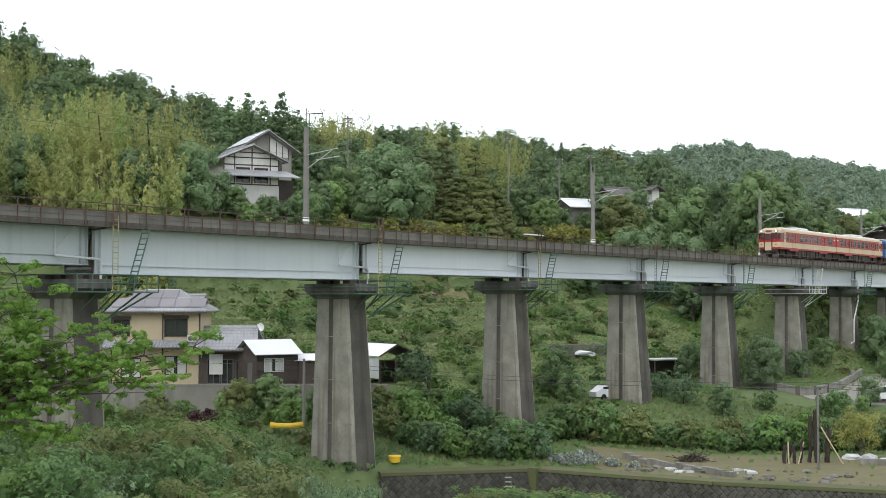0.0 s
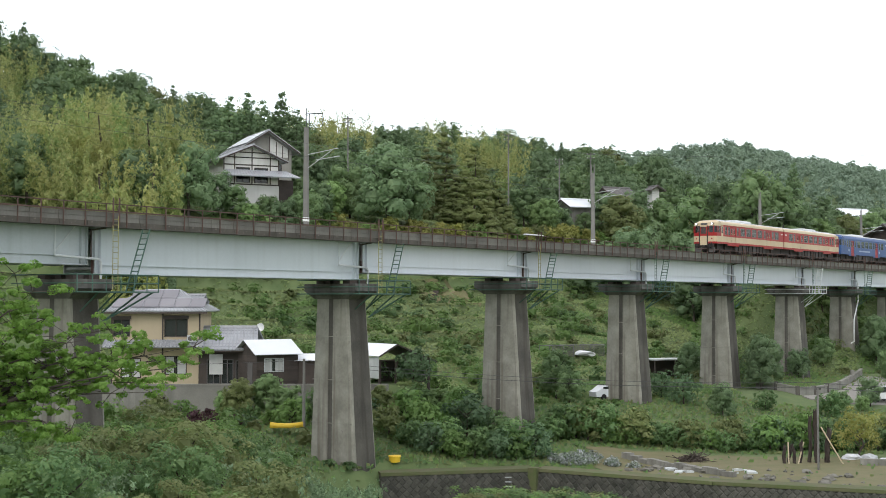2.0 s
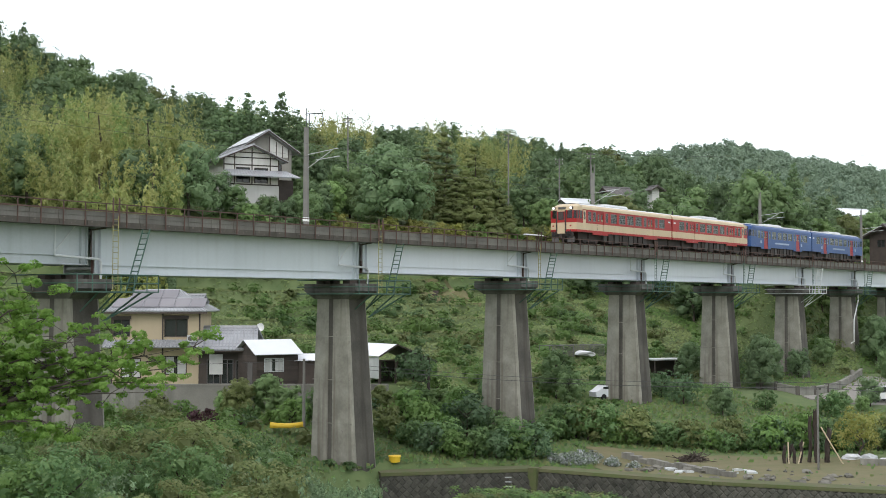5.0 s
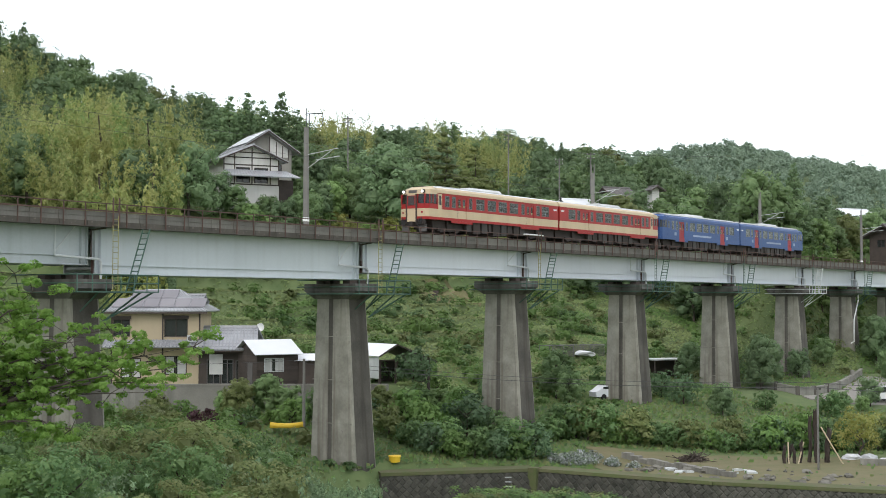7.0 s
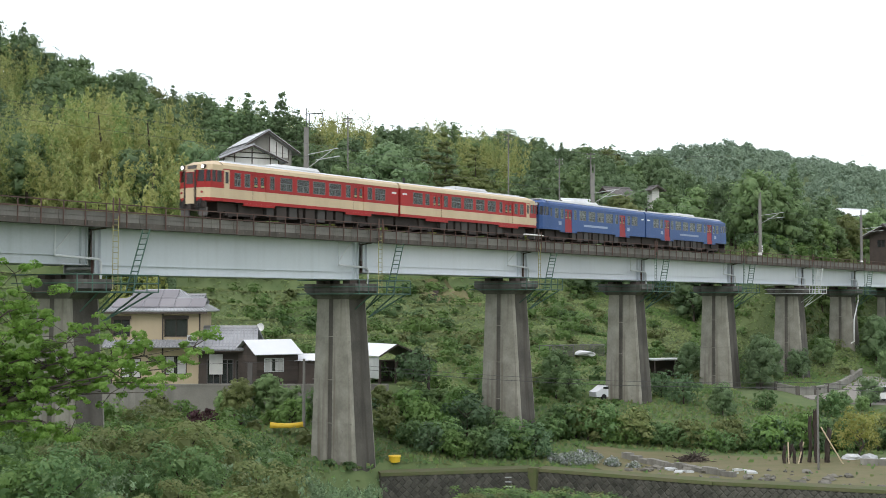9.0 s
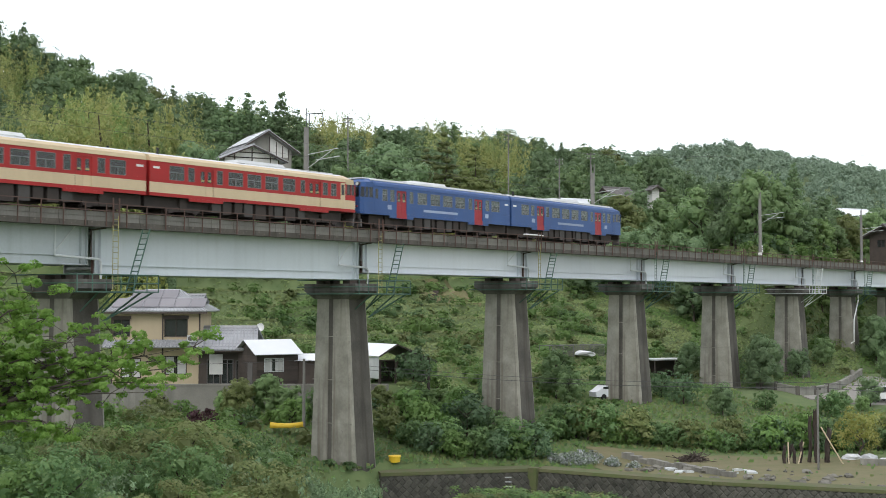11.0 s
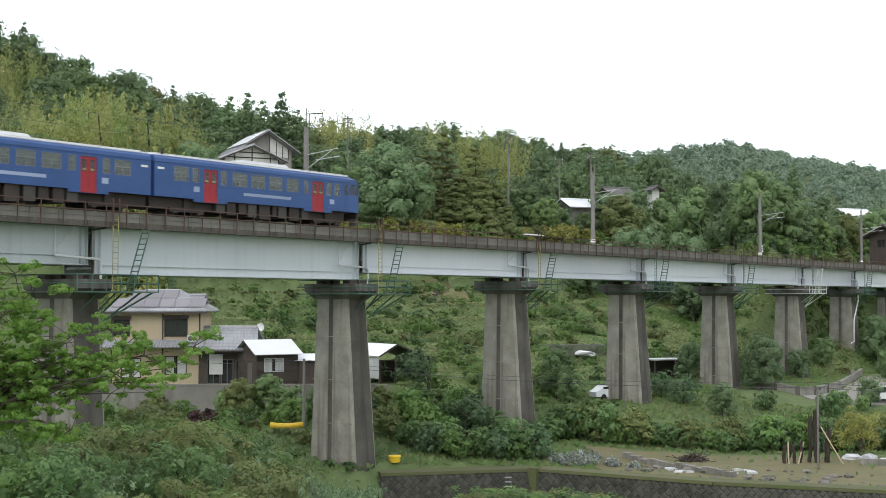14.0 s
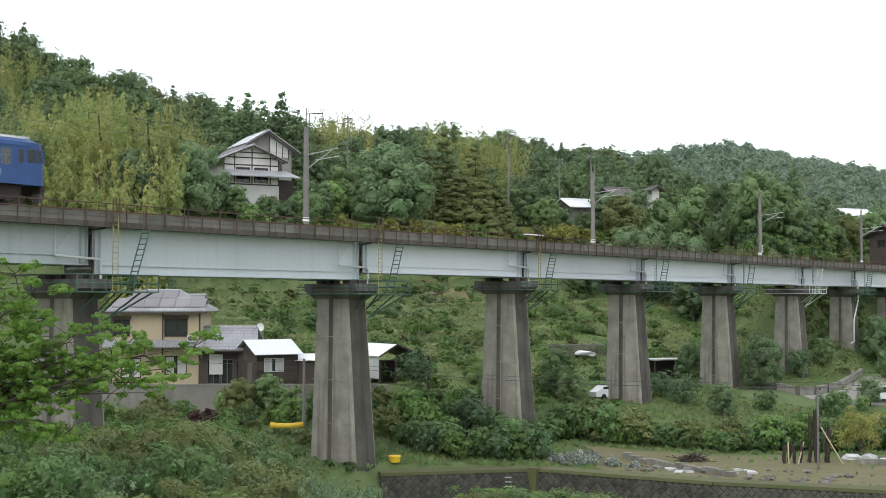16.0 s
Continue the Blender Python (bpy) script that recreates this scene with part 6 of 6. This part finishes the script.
    for a, b in zip(vs, vs[1:]):
        for k in range(8):
            bm.faces.new((a[k], a[k + 1], b[k + 1], b[k]))
    solid("earth_bank", bm, M_DIRT, "bare brown earth bank on the slope", "bank", kind="structure")
    st = thing("earth_steps", Matrix(), "row of plank steps up the earth bank", "steps")
    for j in range(13):
        y = 187.4 + 0.6 * j
        x = -1.6 + 0.1 * j
        part("plank", boxes((x - 0.7, x + 0.7, y, y + 0.12, landf(x, y) - 0.1, landf(x, y) + 0.35)), M_TIMBER, st)


garden()


def motor_car(x, y, z, turn, label, van=False):
    c = thing("car", pose(x, y, z, 0, 0, turn), label, "car")
    prof = [(-1.65, 0.35), (-1.7, 0.8), (-1.6, 1.0), (-1.45, 1.75), (1.0, 1.78), (1.45, 1.05), (1.68, 0.95), (1.7, 0.35)] if van else [(-2.0, 0.3), (-2.05, 0.8), (-1.7, 0.95), (-1.1, 1.4), (0.4, 1.42), (1.1, 0.95), (1.95, 0.8), (2.0, 0.3)]
    bm = bmesh.new()
    loft(bm, [[(px, y2 * (0.92 if pz > 1.1 else 1), pz) for px, pz in prof] for y2 in (-0.74, 0.74)])
    part("body", bm, M_CARWHITE, c)
    top = 1.68 if van else 1.33
    part("side_window", boxes((-1.2, 0.9 if van else 0.6, -0.755, -0.7, 1.08, top)), M_HOUSEGLASS, c)
    part("side_window", boxes((-1.2, 0.9 if van else 0.6, 0.7, 0.755, 1.08, top)), M_HOUSEGLASS, c)
    for wx in (-1.15, 1.15):
        for wy in (-0.78, 0.6):
            part("wheel", tubes(0.29, ((wx, wy, 0.29), (wx, wy + 0.18, 0.29)), seg=16), M_RUBBER, c)


motor_car(50.6, 153.6, landf(50.6, 153.6) + 0.18, 25, "small white van parked on the lane", True)
motor_car(17.2, 137.0, landf(17.2, 137) + 0.05, 24, "white car parked among bushes by a pier", False)
motor_car(20.0, 139.0, landf(20.0, 139) + 0.05, 40, "small white van parked among bushes", True)


def sheds_under():
    # netted frame and a long low roof seen between the piers
    f = thing("net_frame", pose(16.5, 170, landf(16.5, 170), 0, 0, 30), "grey netted growing frame on the slope", "frame")
    for k in range(6):
        part("hoop", tubes(0.05, ((-4 + 1.6 * k, -1.5, 0), (-4 + 1.6 * k, -1.5, 1.5)), ((-4 + 1.6 * k, -1.5, 1.5), (-4 + 1.6 * k, 1.5, 1.5)), ((-4 + 1.6 * k, 1.5, 1.5), (-4 + 1.6 * k, 1.5, 0))), M_FRAME, f)
    for k in range(12):
        part("net_strip", boxes((-4, 4, -1.53, -1.515, 0.1 + 0.12 * k, 0.16 + 0.12 * k)), M_GREYBOX, f)
    solid("cover_sheet", rock_mesh(np.random.default_rng(4), "cover_sheet"), None, "crumpled white sheet spread on the slope", "sheet", pose(18.0, 168, landf(18.0, 168) + 1.1) @ Matrix.Diagonal((1.9, 0.8, 0.45, 1))).data.materials[0] = M_TARP
    s = thing("field_shelter", pose(29.5, 166, landf(29.5, 166), 0, 0, 20), "low open field shelter with a pale flat roof", "shelter")
    part("roof", boxes((-4.6, 4.6, -1.8, 1.8, 2.4, 2.55)), M_PALE, s)
    for x in (-4.3, -1.5, 1.5, 4.3):
        part("post", boxes((x - 0.08, x + 0.08, -1.7, -1.54, -0.8, 2.4)), M_TIMBER, s)
    part("back_wall", boxes((-4.5, 4.5, 1.6, 1.7, -0.8, 2.4)), M_TIMBER, s)


sheds_under()

# ---- trees and shrubs near the line ----


def layered_pine(x, y, h, r, mat=None, label="clipped garden pine with tiers of flat needle pads"):
    rng = np.random.default_rng(int(abs(x) * 10 + y))
    qs = []
    n = 10
    for k in range(n):
        z = h * (0.14 + 0.84 * k / (n - 1))
        rr = r * (1.05 - 0.85 * k / (n - 1))
        m = max(1, int(8 * rr / r))
        for j in range(m):
            a = j * math.tau / m + k * 0.9
            q = rr * (0.75 if m > 1 else 0)
            bl = [(math.cos(a) * q, math.sin(a) * q, z + 0.2 * rng.normal(), 0.4 * rr + 0.5)]
            qs.append(leaf_arrays(bl, 200, 0.17, rng, 0.6, 0.45, corners=3, core=0.5))
    t = thing("pine", pose(x, y, landf(x, y) - 0.1), label, "pine")
    part("trunk", trunk_mesh(rng, h * 1.15, 0.22, 0), None, t)
    part("crown", leaf_mesh("crown", np.concatenate(qs), [mat or L_OLIVE]), None, t)


for x, y, h, r in ((5.0, 212, 13.5, 4.0), (0.2, 218, 15, 3.0), (9.0, 213, 8.5, 2.8), (-2.8, 223, 12, 2.6), (7.5, 208, 5, 2.0), (2.2, 211, 8, 2.6)):
    layered_pine(x, y, h, r)
for x, y, sc in ((-36, 222, 1.3), (-33.2, 224, 1.4), (-30.2, 221, 1.35), (-27.3, 223, 1.5), (-24.6, 221, 1.3), (-38.8, 225, 1.15)):
    plant("cedar", x, y, sc)

for key, x, y, sc in (
        ("dark_b", -8.4, 199, 1.3), ("dark", -5.2, 202, 1.1), ("mid", -12.4, 204, 1.0), ("bright", -17.0, 200, 0.9), ("mid", -14.5, 206, 1.1), ("dark", -33.8, 152, 1.0), ("dark_b", -39.5, 168, 0.95),
        ("mid", -19.0, 187, 0.7), ("bright", -20.8, 185, 0.6), ("bright", -24.0, 181.5, 0.5), ("dark", -18.0, 190, 0.7), ("bright", 17.3, 222, 0.95), ("mid", 13.8, 226, 0.9),
        ("dark", 22.0, 208, 0.75), ("dark_b", 24.8, 212, 0.8), ("dark_b", 31.5, 215, 1.15), ("olive", 30.8, 228, 1.3), ("mid_b", 35.8, 222, 1.3), ("dark_b", 40.5, 216, 1.25),
        ("mid_b", 44.5, 226, 1.45), ("dark_b", 48.0, 220, 1.2), ("mid", 50.5, 232, 1.4), ("dark_b", 39.0, 206, 0.9), ("dark", 46.0, 208, 0.9), ("cedar", 54.0, 213, 0.95), ("cedar", 56.9, 216, 0.9), ("mid", 60, 216, 0.55), ("mid_b", 65, 218, 0.5), ("bright", 62, 208, 0.7), ("olive", 69, 225, 0.8), ("mid", 75, 232, 0.9), ("dark", 80, 240, 1.0),
        ("dark", -31.5, 181.5, 0.7), ("mid", -28.6, 181.5, 0.62), ("bright", -26.4, 180.5, 0.55), ("mid", -24.2, 183.0, 0.55), ("dark", -22.2, 181.5, 0.6), ("mid_b", -19.6, 184, 0.7), ("dark_b", -33.9, 176, 1.0), ("dark", 20.5, 226, 0.5), ("mid", 24.5, 229, 0.55), ("dark_b", 28.0, 233, 0.8), ("mid_b", 31.5, 248, 0.75), ("dark_b", 36, 247, 0.8), ("mid", 40.5, 246, 0.9),
        ("mid_b", 48, 203, 1.25), ("mid", 52, 206, 1.2), ("cedar", 55.5, 209, 1.05), ("bright", 60, 211, 0.8), ("olive", 65, 214, 0.6), ("bright", 70, 219, 0.6), ("mid", 75, 224, 0.7), ("bright", 57.5, 201, 0.9), ("bright", 66, 208, 0.55), ("mid", 80, 228, 0.8),
        ("bamboo", -34.5, 150, 0.95), ("bamboo", -38, 156, 1.1), ("bamboo", -42, 160, 1.15), ("bamboo", -46, 158, 1.0), ("bamboo", -36.5, 165, 1.2), ("bamboo", -44, 170, 1.25), ("bamboo", -50, 168, 1.0), ("bamboo", -39, 176, 1.2), ("bamboo", -48, 180, 1.3), ("dark_b", -52, 165, 0.9), ("dark", -57, 172, 1.0)):
    plant(key, x, y, sc)

# planting by the viaduct, garden and lane
rs = np.random.default_rng(77)
for key, x, y, sc in (
        ("mid", 6.5, 127, 0.45), ("bright", 1.5, 117, 0.5), ("brightbush", -1.2, 109, 1.2), ("darkbush", 2.0, 110, 1.3), ("bush", 0.0, 106, 1.0), ("olivebush", -4.4, 108.5, 1.0), ("bush", 4.2, 109, 1.1), ("brightbush", -3.2, 112, 1.2), ("brightbush", 1.0, 113.5, 1.3), ("bright", -0.4, 116, 0.45), ("olive", -5.2, 112.5, 0.4), ("bright", -2.5, 114.5, 0.35),
        ("bush", 5.8, 106.5, 1.1), ("darkbush", -0.9, 104.6, 0.8), ("brightbush", 0.9, 103.9, 0.85), ("bush", 2.5, 104.6, 0.9), ("darkbush", 4.2, 104.7, 0.8), ("brightbush", 5.8, 105.0, 0.8), ("darkbush", 7.4, 106, 0.9), ("bush", -2.6, 106.4, 0.8), ("mid", -14.8, 112.5, 0.5), ("olive", -17.0, 111.0, 0.45), ("bright", -18.5, 113, 0.38), ("mid", -12.8, 111, 0.4),
        ("mid_b", 11.5, 135, 0.55), ("mid", 12.6, 132, 0.42), ("dark", 28.2, 134, 0.4), ("darkbush", 24.8, 137, 1.0), ("dark_b", 36.6, 153, 0.5), ("dark", 38.2, 158, 0.7), ("mid", 33.8, 160, 0.5), ("dark", 30.3, 163, 0.55), ("dark", 45.5, 170, 0.45), ("mid", 51.0, 178, 0.5), ("dark", 60.8, 186, 0.8), ("dark_b", 64.5, 188, 0.8), ("mid", 58.0, 172, 0.5),
        ("mid", 42.7, 143, 0.35), ("bright", 46.0, 146, 0.3), ("dark", 48.4, 150.5, 0.38), ("bush", 40.8, 140, 1.0), ("darkbush", 23.0, 140, 0.9), ("bush", 34.0, 140, 0.8),
        ("purple", -19.8, 112.5, 0.55), ("purple", -18.4, 106.5, 0.7), ("purple", -20, 107.5, 0.75), ("purple", -16.8, 107.0, 0.7), ("brightbush", -21.5, 110, 0.7), ("bush", -16.0, 110, 0.6), ("olivebush", -23.5, 109, 0.9), ("brightbush", -14.2, 108.8, 0.5), ("near_bright", -22.6, 84, 1.75), ("near_olive", -19.8, 87, 1.5), ("near_mid", -25.2, 82, 1.9)):
    plant(key, x, y, sc)
gt = thing("tree", pose(34.4, 110, landf(34.4, 110) - 0.1), "small garden tree turning golden yellow", "tree")
part("trunk", trunk_mesh(rs, 3.2, 0.12, 6), None, gt)
part("crown", leaf_mesh("crown", leaf_arrays(blobs_round(rs, 2.6, 4.2, 12, 0.35), 2600, 0.1, rs, 0.3, 0.8, corners=3), [L_GOLD]), None, gt)
for k in range(34):
    x = 8.5 + 1.05 * k
    y = 113.6 - 0.05 * k + 1.2 * rs.random() + (0.9 * (x - 10) - 4 if x > 15 else 0) * 0.12
    plant(("darkbush", "bush", "brightbush", "olivebush", "bush")[int(rs.random() * 5)], x, y + 2.2 * rs.random(), 0.5 + 0.75 * rs.random())
for k in range(18):
    x, y = 8.5 + 6.5 * rs.random(), 103.8 + 3.5 * rs.random()
    plant("flower", x, y, 0.6 + 0.5 * rs.random())
for k in range(26):
    x = -16 + 42 * rs.random()
    s0 = (x + 7.6) * 1.381 + 99.7
    plant(("bush", "olivebush", "brightbush", "darkbush")[k % 4], x, s0 + 8 + 14 * rs.random(), 0.6 + 0.5 * rs.random())
for k in range(44):
    # golden shrubs along the terrace above the line
    x = -24 + 62 * k / 44 + rs.normal() * 0.6
    y = 210.5 + 0.9 * (x - 10) + 3.0 * rs.random()
    plant(("gold", "gold", "gold", "olivebush", "brightbush")[int(rs.random() * 5)], x, y, 0.8 + 0.5 * rs.random())
for k in range(40):
    x = -28 + 90 * k / 40 + rs.normal()
    y = 222 + 0.9 * (x - 10) + 10 * rs.random()
    plant(("bush", "darkbush", "gold", "olivebush", "brightbush")[int(rs.random() * 5)], x, y, 0.8 + 0.7 * rs.random())
for k in range(36):
    # dwarf bamboo and mixed shrubs on the near bank
    y = 62 + 26 * rs.random()
    x = (-0.17 + 0.115 * rs.random()) * y
    plant("reed", x, y, (0.85 if y < 74 else 0.65) + 0.35 * rs.random())
for k in range(58):
    y = 44 + 50 * rs.random()
    x = (-0.37 + 0.24 * rs.random()) * y
    plant(("near_bright", "near_olive", "near_mid", "near_bright", "reed", "near_olive")[int(rs.random() * 6)], x, y, 0.75 + 0.55 * rs.random())
for k in range(16):
    y = 68 + 18 * rs.random()
    x = (-0.31 + 0.155 * (k + rs.random()) / 16) * y
    plant(("near_olive", "near_bright", "near_mid", "near_olive")[k % 4], x, y, 1.2 + 0.25 * rs.random())
for k in range(20):
    y = 76 + 6 * rs.random()
    x = (-0.06 + 0.2 * k / 20) * y
    plant(("near_olive", "near_mid", "near_bright")[k % 3], x, y, (0.8 if k < 8 else 1.15) + 0.12 * rs.random(), 0.85)


def near_maple():
    """The tree whose boughs reach in from the near bank."""
    rng = np.random.default_rng(9)
    base = Vector((-15.5, 34.5, landf(-15.5, 34.5)))
    t = thing("tree", Matrix.Translation(base), "bright green tree with long leafy boughs on the near bank", "tree")
    bm = bmesh.new()
    fork = Vector((1.2, 0, 9.0 - base.z))
    tube(bm, (0, 0, -0.6), fork, 0.24, 9, 0.16)
    blobs, thin = [], bmesh.new()
    ends = ((-6.4, 34, 11.75), (-7.0, 33, 11.3), (-9.0, 35.5, 12.3), (-8.6, 34, 10.7), (-10.4, 33.5, 13.2), (-10.0, 35, 11.6), (-9.2, 33, 9.9), (-11.8, 34, 13.2), (-11.5, 35, 10.5), (-12.2, 33.3, 12.0), (-10.9, 34.4, 12.2),
            (-11.0, 34, 13.7), (-10.2, 34, 12.6), (-9.5, 33.5, 11.9), (-10.8, 34, 11.2), (-9.3, 34.5, 11.1), (-8.2, 34, 11.8), (-7.4, 34.4, 11.5), (-8.0, 33.6, 11.0), (-11.3, 33.6, 12.9))
    for e in ends:
        e = Vector(e) - base
        p, pts = fork, []
        for k in range(1, 7):
            f = k / 6
            q = fork.lerp(e, f) + Vector((0, 0, 0.5 * math.sin(math.pi * f))) + Vector(rng.normal(size=3)) * 0.07
            tube(bm if k < 3 else thin, p, q, 0.075 * (1.1 - f), 6, 0.075 * (1.0 - f) + 0.008)
            pts.append(q)
            p = q
        for k in range(1, 6):
            for j in range(5):
                tip = pts[k] + Vector(rng.normal(size=3) * (0.5, 0.5, 0.24))
                tube(thin, pts[k], tip, 0.014, 4, 0.006)
                blobs.append((*tip, 0.16 + 0.2 * rng.random()))
    part("trunk", bm, M_BARK, t)
    part("bough", thin, M_BARK, t)
    part("crown", leaf_mesh("crown", leaf_arrays(blobs, 85000, 0.048, rng, 0.2, 0.5, 0.5, 0.35, corners=3, tufts=6), [L_MAPLE]), None, t)


near_maple()


def motions():
    for k, car in enumerate(CARS):
        walk(car, [(t, car_pose(k, s)) for t, s in RUN])


motions()
